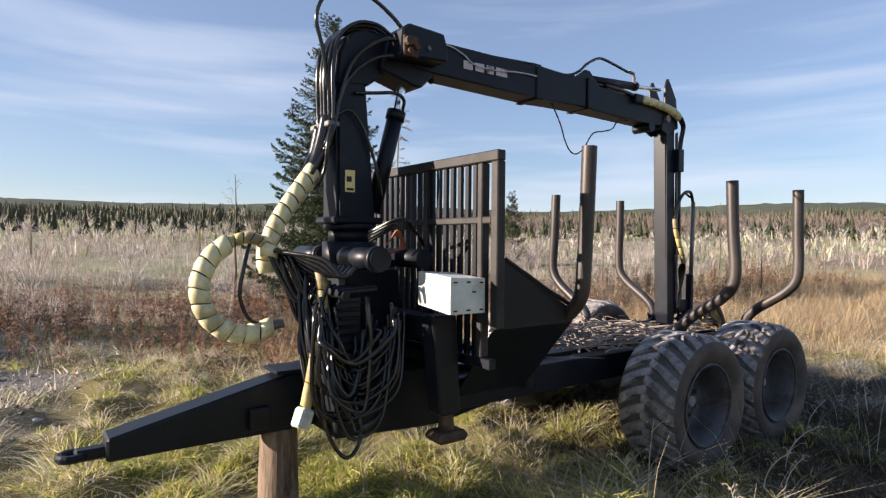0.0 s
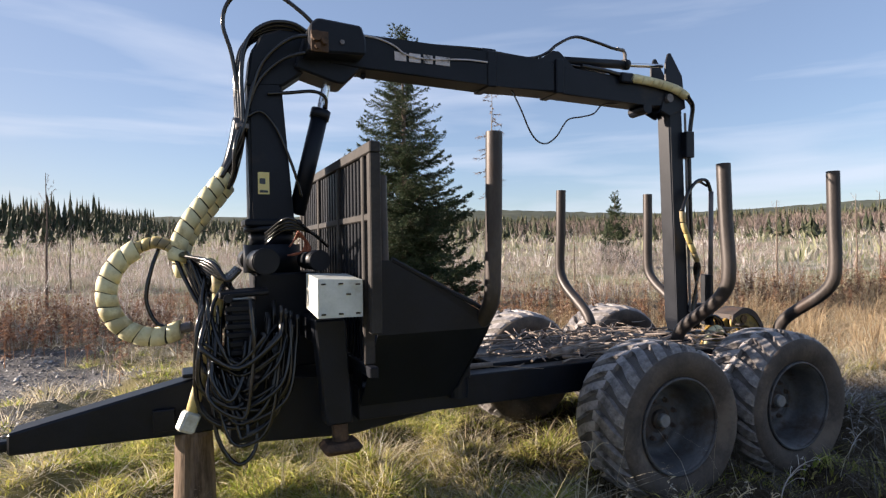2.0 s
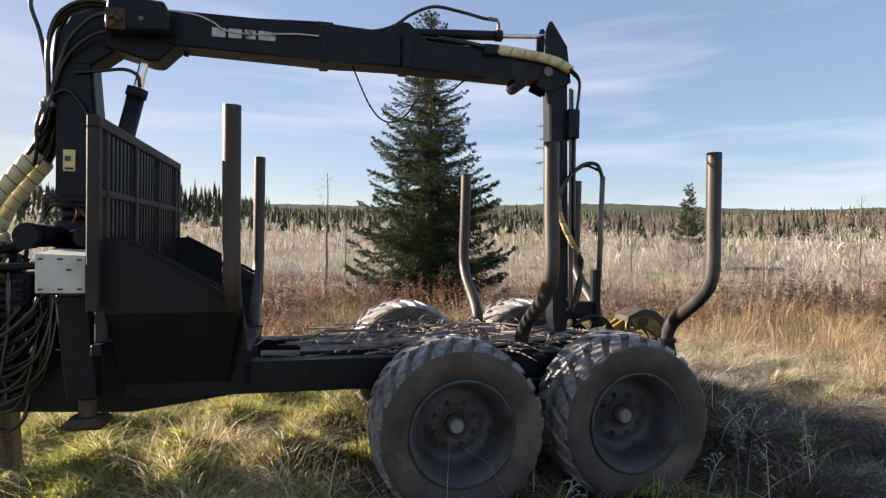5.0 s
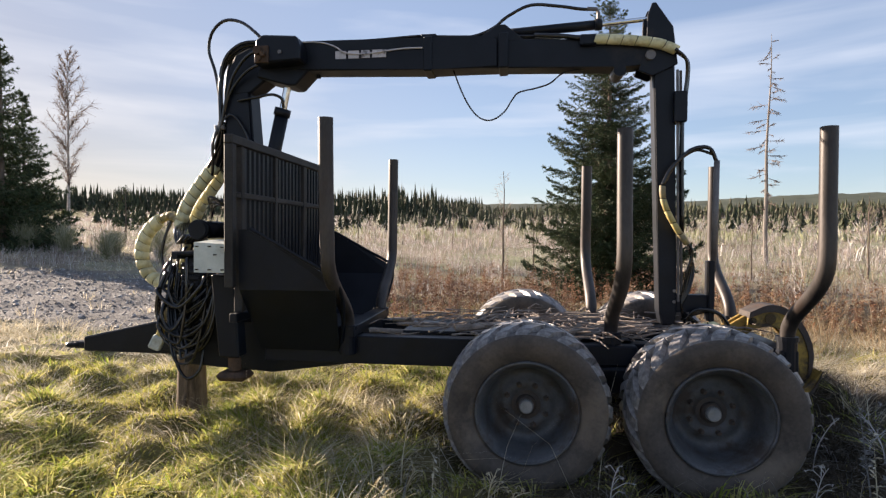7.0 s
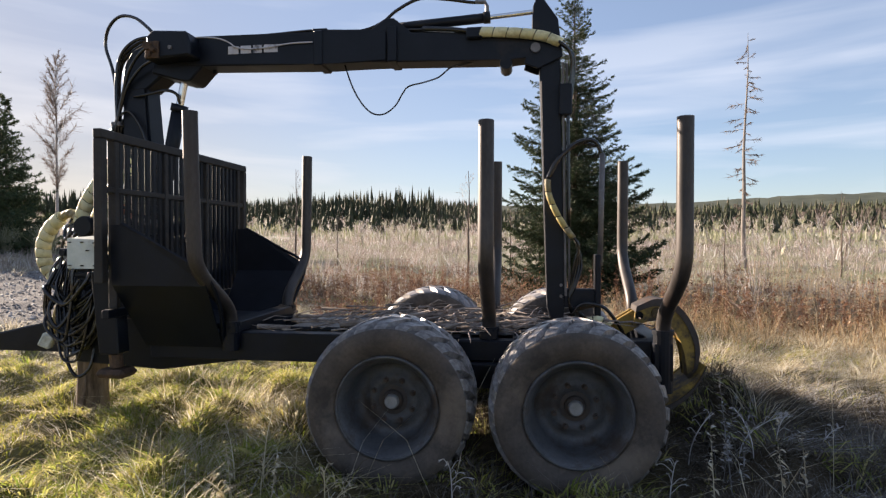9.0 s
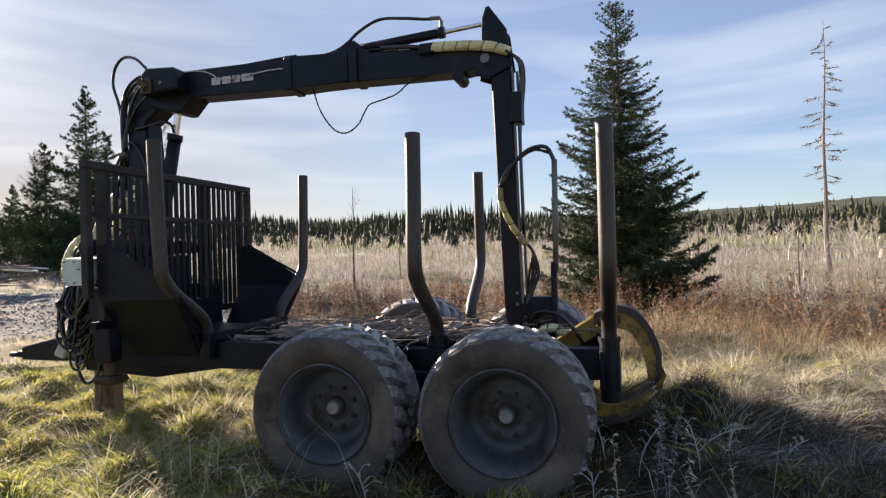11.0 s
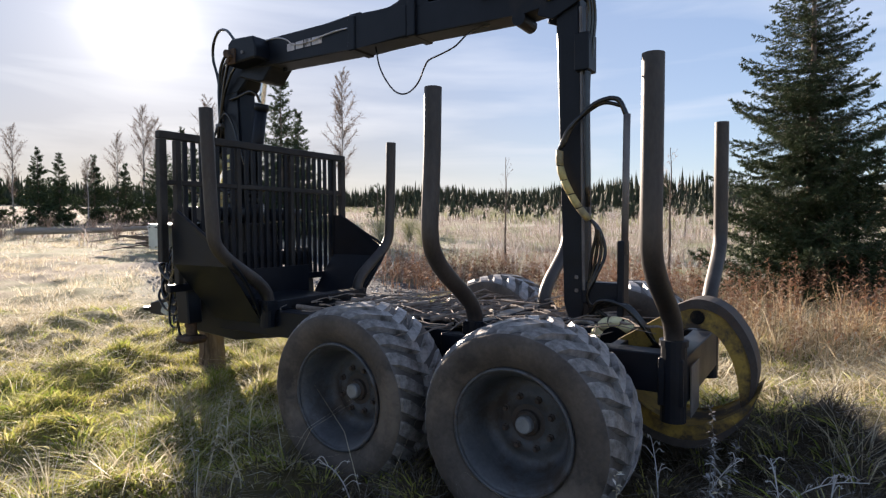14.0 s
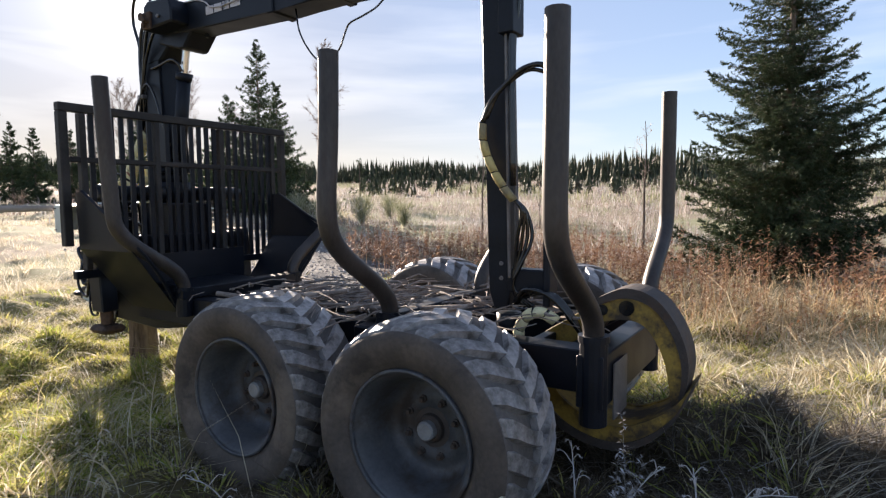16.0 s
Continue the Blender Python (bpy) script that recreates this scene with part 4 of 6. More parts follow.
UP_OUT = [(1.60, 0.93), (1.74, 0.985), (1.88, 0.94), (1.985, 0.80), (2.03, 0.64), (2.01, 0.48), (1.97, 0.36)]
UP_IN = [(1.58, 0.80), (1.72, 0.83), (1.82, 0.81), (1.89, 0.72), (1.93, 0.61), (1.95, 0.48), (1.965, 0.36)]
LO_OUT = [(1.28, 0.46), (1.40, 0.30), (1.56, 0.22), (1.74, 0.21), (1.88, 0.28), (1.99, 0.40), (2.05, 0.54)]
LO_IN = [(1.38, 0.50), (1.46, 0.41), (1.58, 0.345), (1.72, 0.32), (1.84, 0.36), (1.96, 0.44), (2.045, 0.54)]
for name, o, i, ys in (("upper_tine", UP_OUT, UP_IN, (0.80, 0.98)), ("lower_tine", LO_OUT, LO_IN, (0.70, 1.08))):
    tine = part(name, band(B(), o, i, ys[0], ys[0] + 0.02), M_GRAPPLE, grapple)
    part("tine_plate", band(B(), o, i, ys[1] - 0.02, ys[1]), M_GRAPPLE, tine)
    inner = [(p[0] * 0.72 + q[0] * 0.28, p[1] * 0.72 + q[1] * 0.28) for p, q in zip(i, o)]
    part("tine_web", band(B(), inner, [(p[0] * 0.9 + q[0] * 0.1, p[1] * 0.9 + q[1] * 0.1) for p, q in zip(i, o)], ys[0] + 0.02, ys[1] - 0.02), M_GRAPPLE, tine)
    # dark band over the outer third of each tine
    edge = [(p[0] * 0.70 + q[0] * 0.30, p[1] * 0.70 + q[1] * 0.30) for p, q in zip(o, i)]
    part("tine_edge", band(B(), [(p[0] + 0.03 * (p[0] - q[0]), p[1] + 0.03 * (p[1] - q[1])) for p, q in zip(o, i)], edge, ys[0] - 0.012, ys[1] + 0.012), M_RUST, tine, "dark steel edge")
part("pivot_bush", tube(B(), [(1.74, 0.79, 0.89), (1.74, 0.99, 0.89)], 0.038, 16), M_HOSE, grapple)
part("pivot_bush", tube(B(), [(1.62, 0.79, 0.87), (1.62, 0.99, 0.87)], 0.028, 16), M_HOSE, grapple)
part("grapple_link", prism(B(), [(1.26, 0.66), (1.30, 0.72), (1.58, 0.90), (1.70, 0.88), (1.62, 0.78), (1.36, 0.62)], 0.84, 0.87, 0.004), M_GRAPPLE, grapple)
part("grapple_link", prism(B(), [(1.26, 0.66), (1.30, 0.72), (1.58, 0.90), (1.70, 0.88), (1.62, 0.78), (1.36, 0.62)], 0.93, 0.96, 0.004), M_GRAPPLE, grapple)
part("grapple_cylinder", tube(B(), [(1.24, 0.90, 0.60), (1.70, 0.90, 0.88)], 0.05, 14), M_PAINT, grapple, "", True)
bm = B()
tube(bm, [(1.08, 0.85, 0.80), (1.08, 0.85, 0.66)], 0.07, 16)
tube(bm, [(1.08, 0.85, 0.66), (1.14, 0.86, 0.58)], 0.05, 16)
part("rotator", bm, M_PAINT, grapple, "", True)
part("grapple_yoke", box(B(), 1.10, 1.36, 0.80, 0.96, 0.46, 0.64, 0.02), M_PAINT, grapple)
wrapped([(1.20, 0.74, 0.62), (1.20, 0.72, 0.74), (1.25, 0.72, 0.82), (1.33, 0.72, 0.84), (1.40, 0.74, 0.80)], 0.030, M_WRAP, grapple, "hose_wrap", "cream spiral wrap", 0.06)
for k in range(3):
    hose([(1.14, 0.78 + 0.03 * k, 0.86), (1.22, 0.74 + 0.03 * k, 0.95 - 0.02 * k), (1.36, 0.73 + 0.03 * k, 0.93), (1.46, 0.76 + 0.03 * k, 0.82), (1.52, 0.80, 0.72)], 0.012, parent=grapple)

# ---- log under the drawbar ----
lg = thing("log_stand", AT @ pose(-2.80, 1.02, 0), "upright cut pine log propping up the trailer drawbar", "log")
bm = B()
seg = 28
zs = [-0.12, 0.0, 0.15, 0.3, 0.43, 0.457]
rings = []
for z in zs:
    rr = 0.128 - 0.02 * (z + 0.12) / 0.58
    rings.append([])
    for k in range(seg):
        t = 2 * math.pi * k / seg
        r = rr * (1 + 0.035 * math.sin(3 * t + 1) + 0.02 * math.sin(7 * t + z * 9)) - (0.03 if k in (20, 21) and z > 0.05 else 0) - (0.012 if z > 0.45 else 0)
        rings[-1].append(bm.verts.new((r * math.cos(t), r * math.sin(t), z)))
for a, b in zip(rings, rings[1:]):
    for k in range(seg):
        bm.faces.new((a[k], a[(k + 1) % seg], b[(k + 1) % seg], b[k]))
bm.faces.new(rings[0][::-1]), bm.faces.new(rings[-1])
part("log_body", bm, M_WOOD, lg)

# ---- brushwood on the trailer ----
bm = B()
br = random.Random(3)
for k in range(340):
    x, y, z = br.gauss(0.15, 0.5), br.uniform(0.36, 1.4), br.uniform(0.765, 0.80) + 0.07 * br.random() ** 3
    a, l = br.uniform(-1.6, 1.6), br.uniform(0.08, 0.50)
    d = Vector((math.cos(a), math.sin(a), br.uniform(-0.02, 0.10))) * l
    p = Vector((x, y, z))
    tube(bm, [p, p + d * 0.5 + Vector((0, br.uniform(-0.03, 0.03), br.uniform(-0.01, 0.03))), p + d], br.uniform(0.003, 0.013), 5, True, 0.002)
for p in ((-1.15, 0.62, 0.76, -0.2, 0.66, 0.765, 0.02), (-1.1, 1.2, 0.76, 0.1, 1.15, 0.80, 0.018), (-1.0, 0.9, 0.77, 0.3, 0.8, 0.82, 0.016), (-0.5, 0.55, 0.80, 0.1, 0.62, 0.88, 0.028), (0.2, 0.5, 0.80, 0.9, 0.7, 0.84, 0.022)):
    tube(bm, spline([p[:3], tuple((Vector(p[:3]) + Vector(p[3:6])) / 2 + Vector((0, 0.02, -0.015))), p[3:6]], 3), p[6], 8, True, p[6] * 0.5)
brush = part("brushwood", bm, surf("dry_twig_bark", (0.12, 0.092, 0.075), (0.34, 0.29, 0.25), 15, 0.85, 0, 0.4, 90), None)
brush.matrix_basis = AT
tagged(brush, "loose dry twigs and bark lying across the trailer frame", "brushwood", "", "stuff")
part("loading_rack", box(B(), -0.9, 0.34, 0.62, 1.26, 0.74, 0.765, 0.004), M_PAINT, trailer)


# ---- plants ----
def blade_mesh(name, pos, h, w, lean, bend, material, yaw=None, z0=None):
    """Bent blades: pos (n, 2), h height, w width, lean (n, 2) how far the tip leans, bend how early it leans."""
    n = len(pos)
    z = ground_z(pos[:, 0], pos[:, 1]) - 0.01 if z0 is None else z0
    yaw = rng.uniform(0, 2 * np.pi, n) if yaw is None else yaw
    side = np.stack([np.cos(yaw), np.sin(yaw), np.zeros(n)], 1) * (w / 2)[:, None]
    base = np.column_stack([pos, z])
    mid = base + np.column_stack([lean * bend, h * 0.6])
    tip = base + np.column_stack([lean, h])
    V = np.stack([base - side, base + side, mid - side * 0.75, mid + side * 0.75, tip], 1).reshape(-1, 3)
    o = np.arange(n)[:, None, None] * 5
    F = (o + np.array([[0, 1, 3], [0, 3, 2], [2, 3, 4]])[None]).reshape(-1, 3)
    return tri_mesh(name, V, F, material)


def tufts(name, centres, per, spread, h, w, lean, material, label, category, drift=(0.0, 0.0), h_scale=None):
    """Tufts of blades that lean outwards from each centre."""
    n = len(centres)
    c = np.repeat(centres, per, axis=0)
    sc = np.repeat(rng.uniform(0.6, 1.35, n) if h_scale is None else h_scale, per)
    a, r = rng.uniform(0, 2 * np.pi, n * per), np.sqrt(rng.uniform(0, 1, n * per))
    out = np.column_stack([np.cos(a), np.sin(a)])
    pos = c + out * (r * spread)[:, None]
    hh = rng.uniform(h[0], h[1], n * per) * sc
    tuft_dir = np.repeat(rng.normal(0, 0.5, (n, 2)), per, axis=0)
    ln = (out * (0.3 + r)[:, None] * 0.7 + tuft_dir + np.array(drift)) * (hh * rng.uniform(lean[0], lean[1], n * per))[:, None]
    me = blade_mesh(name, pos, hh * rng.uniform(0.55, 1.0, n * per), rng.uniform(w[0], w[1], n * per), ln, 0.32, material)
    return tagged(new(name, me), label, category, "", "stuff")


def scatter(n, x0, x1, y0, y1, keep):
    p = np.column_stack([rng.uniform(x0, x1, n), rng.uniform(y0, y1, n)])
    return p[keep(p[:, 0], p[:, 1]) > rng.uniform(0, 1, n)]


def patch(x, y, k, ph):
    """A smooth random pattern from 0 to 1."""
    return 0.5 + 0.25 * (np.sin(k * x + ph) * np.cos(1.3 * k * y - ph) + np.sin(2.1 * k * y + 0.7 * k * x + 2 * ph)) + 0.12 * np.sin(4.7 * k * x - 3.9 * k * y + ph)


def off_tyres(x, y):
    u, v = local(x, y)
    hit = ((np.abs(v - 0.045) < 0.26) | (np.abs(v - 1.835) < 0.26)) & ((np.abs(u) < 0.25) | (np.abs(u - 1.1) < 0.25))
    return np.where(hit, 0.0, 1.0)


M_GREEN = blade_mat("green_autumn_grass", ((0.16, 0.22, 0.035), (0.30, 0.36, 0.06), (0.46, 0.46, 0.13), (0.60, 0.54, 0.24), (0.20, 0.18, 0.07)), 0.5)
M_MOSS = blade_mat("yellow_green_moss", ((0.17, 0.20, 0.03), (0.32, 0.33, 0.055), (0.48, 0.45, 0.11), (0.60, 0.52, 0.20), (0.13, 0.13, 0.04)), 0.5)
M_STRAW = blade_mat("matted_straw", ((0.31, 0.255, 0.17), (0.56, 0.49, 0.34), (0.72, 0.67, 0.52), (0.42, 0.34, 0.22), (0.80, 0.79, 0.73)), 0.5)
M_TAN = blade_mat("orange_dry_grass", ((0.29, 0.195, 0.105), (0.45, 0.33, 0.19), (0.60, 0.47, 0.29), (0.14, 0.09, 0.055), (0.72, 0.62, 0.45)), 0.45)
M_FROST = blade_mat("frosted_stems", ((0.22, 0.165, 0.135), (0.39, 0.32, 0.285), (0.57, 0.515, 0.485), (0.11, 0.075, 0.058), (0.80, 0.79, 0.78)), 0.35)
M_RIME = blade_mat("rimed_grass", ((0.10, 0.09, 0.07), (0.20, 0.19, 0.18), (0.44, 0.44, 0.45), (0.06, 0.05, 0.035), (0.58, 0.59, 0.61)), 0.3)
M_WEED = blade_mat("red_brown_weeds", ((0.13, 0.065, 0.04), (0.22, 0.11, 0.065), (0.30, 0.17, 0.10), (0.36, 0.26, 0.19)), 0.3)
M_DOCK = blade_mat("rust_brown_stalks", ((0.26, 0.13, 0.065), (0.38, 0.21, 0.11), (0.16, 0.08, 0.045), (0.50, 0.34, 0.21), (0.64, 0.54, 0.42)), 0.35)
M_HOAR = blade_mat("hoar_frosted_stems", ((0.34, 0.31, 0.28), (0.55, 0.53, 0.51), (0.74, 0.74, 0.75), (0.24, 0.20, 0.16)), 0.35)
# dead grass tones kept extra dark: the shade by the trailer is painted in
M_SHADED_LITTER = blade_mat("shaded_brown_litter", ((0.055, 0.042, 0.028), (0.10, 0.078, 0.05), (0.15, 0.12, 0.085), (0.055, 0.046, 0.030), (0.27, 0.255, 0.235)), 0.3)
M_HEATH = blade_mat("low_green_brush", ((0.13, 0.15, 0.07), (0.24, 0.25, 0.13), (0.36, 0.35, 0.24), (0.50, 0.49, 0.41)), 0.3)
M_NEEDLE = blade_mat("spruce_needles", ((0.022, 0.040, 0.020), (0.038, 0.062, 0.028), (0.055, 0.080, 0.035), (0.075, 0.085, 0.04)), 0.12)
M_FARTREE = blade_mat("far_forest_green", ((0.030, 0.040, 0.022), (0.045, 0.058, 0.030), (0.065, 0.075, 0.038), (0.085, 0.075, 0.048)), 0.15)
M_FARMIX = blade_mat("far_mixed_wood", ((0.060, 0.080, 0.036), (0.090, 0.11, 0.048), (0.12, 0.105, 0.068), (0.072, 0.082, 0.042), (0.15, 0.12, 0.09)), 0.15)
M_BARE = blade_mat("bare_birch_twigs", ((0.11, 0.082, 0.07), (0.18, 0.14, 0.122), (0.26, 0.215, 0.19)), 0.2)


def near_turf(x, y):
    u, v = local(x, y)
    d = np.hypot(np.maximum(np.abs(u + 0.5) - 2.2, 0), np.maximum(np.abs(v - 0.4) - 1.7, 0))
    dark = 1 - 0.85 * shaded_litter_mask(x, y)
    return dark * np.clip(1.1 - d / 1.6, 0.10, 1) * (1 - gravel_mask(x, y)) * off_tyres(x, y)


# green and straw turf round the trailer
p = scatter(25000, -6, 7.5, -0.5, 10.5, lambda x, y: near_turf(x, y) * np.clip(patch(x, y, 1.6, 0.4) * 2.6 - 0.75, 0.04, 1))
tufts("turf", p, 26, 0.10, (0.04, 0.14), (0.006, 0.016), (0.7, 2.2), M_GREEN, "patchy green and yellow autumn grass", "grass")
p = scatter(11500, -8, 9, -1.5, 12, lambda x, y: (1 - gravel_mask(x, y)) * off_tyres(x, y) * np.clip(2.0 - patch(x, y, 1.6, 0.4) * 2.4, 0.12, 1) * (1 - 0.85 * shaded_litter_mask(x, y)))
tufts("matted_straw", p, 15, 0.14, (0.03, 0.10), (0.004, 0.010), (1.5, 5.0), M_STRAW, "matted pale straw on the turf", "grass")


def moss_zone(x, y):
    """Soft short moss and grass before and under the trailer."""
    u, v = local(x, y)
    d = np.hypot(np.maximum(np.abs(u + 1.8) - 3.0, 0), np.maximum(np.abs(v + 0.5) - 2.2, 0))
    return np.clip(1.1 - d / 1.3, 0, 1) * (1 - 0.92 * shaded_litter_mask(x, y)) * (1 - gravel_mask(x, y)) * off_tyres(x, y) * np.clip(patch(x, y, 2.2, 1.1) * 3.0 - 0.75 - 0.35 * np.clip(-v - 1.2, 0, 2), 0.06, 1)


p = scatter(16000, -4, 5.5, 0.2, 8.5, moss_zone)
tufts("moss", p, 16, 0.09, (0.025, 0.085), (0.005, 0.012), (0.4, 1.4), M_MOSS, "soft yellow-green moss and short grass", "grass")
p = scatter(2600, -7, 8, -1.0, 10, lambda x, y: (1 - gravel_mask(x, y)) * off_tyres(x, y) * np.clip(patch(x, y, 1.3, 1.7) * 2.4 - 0.8, 0.03, 1) * (1 - 0.8 * shaded_litter_mask(x, y)))
tufts("straw_tussock", p, 44, 0.16, (0.09, 0.25), (0.004, 0.008), (1.0, 3.0), M_STRAW, "bent straw tussocks standing out of the turf", "grass")
p = scatter(1000, -12, 16, -10, 1, lambda x, y: np.where(np.hypot(x - 1.5, y - 4) > 4.5, 0.8, 0.0))
tufts("back_grass", p, 16, 0.18, (0.05, 0.18), (0.006, 0.014), (0.8, 2.4), M_STRAW, "matted pale grass on the open side", "grass")
# sparse tufts on the gravel and the open yard beyond
p = scatter(5000, -34, -4, -9, 12, lambda x, y: np.clip(1.0 - 0.93 * gravel_mask(x, y), 0, 1) * np.clip(patch(x, y, 0.7, 2.0) * 1.4 - 0.2, 0.05, 1))
tufts("yard_grass", p, 14, 0.20, (0.08, 0.26), (0.006, 0.014), (0.5, 1.5), M_STRAW, "short bleached grass on the yard", "grass")


# long dry grass behind and beside the trailer
def tan_zone(x, y):
    u, v = local(x, y)
    return np.where((v > 4.1 + 0.5 * np.sin(u)) | (u > 4.8), 1.0, 0.0) * np.clip((u + 2.2) / 2.0, 0, 1) * np.clip(1.0 - (v - 5.6) / 2.2, 0, 1) * np.clip(patch(x, y, 0.9, 1.2) * 1.6 - 0.1, 0.12, 1) * np.clip((np.hypot(x - 5.2, y - 3.2) - 2.6) / 1.5, 0, 1)


p = scatter(5500, -6, 14, 4, 20, lambda x, y: tan_zone(x, y) * np.clip(patch(x, y, 0.5, 2.6) * 1.6 - 0.25, 0.15, 1))
tufts("bent_straw", p + 0.3, 22, 0.16, (0.10, 0.34), (0.004, 0.009), (0.7, 2.0), M_STRAW, "bent pale straw among the dry grass", "grass", (0.3, 0.1))
p = scatter(7000, -6, 14, 4, 20, tan_zone)
tufts("dry_grass", p, 20, 0.13, (0.20, 0.66), (0.004, 0.010), (0.3, 1.4), M_TAN, "long orange dry grass", "grass", (0.25, 0.1))


# low hummocks of bent straw and moss between the trailer and the long grass
def hummock_zone(x, y):
    u, v = local(x, y)
    return np.clip((u - 0.6) / 1.0, 0, 1) * np.clip((v - 1.9) / 0.6, 0, 1) * np.clip((5.2 - v) / 0.8, 0, 1) * np.clip((6.5 - u) / 1.5, 0, 1) * (1 - 0.9 * shaded_litter_mask(x, y)) * off_tyres(x, y)


p = scatter(2700, -1, 9, 4.5, 13, lambda x, y: hummock_zone(x, y) * np.clip(patch(x, y, 1.5, 0.8) * 2.0 - 0.3, 0.1, 1))
tufts("hummock_straw", p, 36, 0.17, (0.10, 0.30), (0.004, 0.009), (0.9, 2.6), M_STRAW, "bent straw hummocks behind the trailer", "grass", (0.4, -0.2))
p = scatter(3300, -1, 9, 4.5, 13, lambda x, y: hummock_zone(x, y) * np.clip(1.6 - patch(x, y, 1.5, 0.8) * 2.2, 0.1, 1))
tufts("hummock_moss", p, 16, 0.12, (0.04, 0.14), (0.005, 0.011), (0.5, 1.6), M_MOSS, "yellow-green grass among the straw hummocks", "grass")


# rime in the shade behind the trailer
def rime_zone(x, y):
    u, v = local(x, y)
    return np.clip((u - 1.7) / 0.8, 0, 1) * np.clip((v + 2.4) / 0.8, 0, 1) * np.clip((3.6 - v) / 1.0, 0, 1) * np.clip((6.5 - u) / 2.0, 0, 1) * off_tyres(x, y) * np.clip(patch(x, y, 1.4, 0.2) * 1.7 - 0.1, 0.1, 1)


p = scatter(2600, 1.5, 9, 2.5, 10.5, rime_zone)
tufts("rimed_grass", p, 24, 0.15, (0.06, 0.19), (0.003, 0.007), (1.1, 3.0), M_RIME, "frost-rimed grass in the shade", "grass", (0.5, 0.1))


# frosted stems over the open field
def field_zone(x, y):
    u, v = local(x, y)
    r = np.hypot(x - 1.5, y - 4)
    return np.where((v > np.where(u > -3, 8.6, 4.6)) & (r > 6.5), 1.0, 0.0) * (1 - gravel_mask(x, y)) * np.clip(patch(x, y, 0.6, 0.9) * 3.0 - 1.0, 0.05, 1) * np.clip((v - 4.0 + 0.08 * (u + 6)) / 3, 0, 1)


p = scatter(7000, -32, 24, 5, 36, field_zone)
tufts("frosted_stems", p, 17, 0.26, (0.10, 0.52), (0.006, 0.014), (0.1, 0.5), M_FROST, "frost-white stems over the open field", "weeds")
p = scatter(5200, -34, 24, 9, 42, lambda x, y: np.where(local(x, y)[1] > 8.2, 1.0, 0.0) * (1 - gravel_mask(x, y)) * np.clip(1.5 - patch(x, y, 0.6, 0.9) * 2.2, 0.1, 1))
tufts("field_brush", p, 9, 0.28, (0.12, 0.45), (0.008, 0.022), (0.2, 0.9), M_HEATH, "low grey-green brush among the frosted stems", "brush")
p = scatter(3600, -120, 75, 24, 135, lambda x, y: np.clip(patch(x, y, 0.11, 0.3) * 1.8 - 0.2, 0.1, 1) * (np.hypot(x, y - 4) > 24))
tufts("far_stems", p, 9, 0.9, (0.25, 0.75), (0.03, 0.08), (0.1, 0.5), M_FROST, "pale frosted scrub across the field", "weeds")
p = scatter(10500, -150, 75, 28, 150, lambda x, y: np.clip(1.3 - patch(x, y, 0.11, 0.3) * 1.8, 0.02, 1))
tufts("far_brush", p, 8, 0.7, (0.35, 0.95), (0.06, 0.16), (0.1, 0.5), M_HEATH, "low green seedling brush in the field", "brush")
p = scatter(4200, -130, -22, -45, 32, lambda x, y: np.clip(patch(x, y, 0.2, 0.7) * 1.5 - 0.2, 0.05, 1) * (np.hypot(x - 3, y - 3) > 26))
tufts("yard_scrub", p, 10, 0.6, (0.25, 0.8), (0.02, 0.06), (0.2, 0.7), M_FROST, "low scrub at the yard's far edge", "brush")


# red-brown weed stalks with leaves
def stalks(name, spots, h, material, label, leaf=0.07, leaves=26):
    n = len(spots)
    hh = rng.uniform(h[0], h[1], n)
    lean = rng.normal(0, 0.10, (n, 2)) * hh[:, None]
    z = ground_z(spots[:, 0], spots[:, 1]) - 0.02
    V, F, o = [], [], 0
    base = np.column_stack([spots, z])
    top = base + np.column_stack([lean, hh])
    yaw = rng.uniform(0, np.pi, n)
    side = np.column_stack([np.cos(yaw), np.sin(yaw), np.zeros(n)]) * 0.005
    V.append(np.stack([base - side, base + side, top], 1).reshape(-1, 3))
    F.append(np.arange(3 * n).reshape(-1, 3))
    o = 3 * n
    m = n * leaves
    f = rng.uniform(0.30, 1.0, m)
    b, t = np.repeat(base, leaves, 0), np.repeat(top, leaves, 0)
    at = b + (t - b) * f[:, None]
    a = rng.uniform(0, 2 * np.pi, m)
    d = np.column_stack([np.cos(a), np.sin(a), rng.uniform(-0.5, 0.9, m)])
    ln = leaf * rng.uniform(0.4, 1.2, m) * (1.25 - 0.7 * f)
    s = np.column_stack([-np.sin(a), np.cos(a), rng.uniform(-0.4, 0.4, m)]) * (ln * 0.17)[:, None]
    mid = at + d * (ln * 0.5)[:, None]
    V.append(np.stack([at, mid - s, mid + s, at + d * ln[:, None] - np.array([0, 0, 1]) * (ln * 0.25)[:, None]], 1).reshape(-1, 3))
    k = np.arange(m)[:, None, None] * 4 + o
    F.append((k + np.array([[0, 1, 2], [1, 3, 2]])[None]).reshape(-1, 3))
    return tagged(new(name, tri_mesh(name, np.concatenate(V), np.concatenate(F), material)), label, "weeds", "", "stuff")


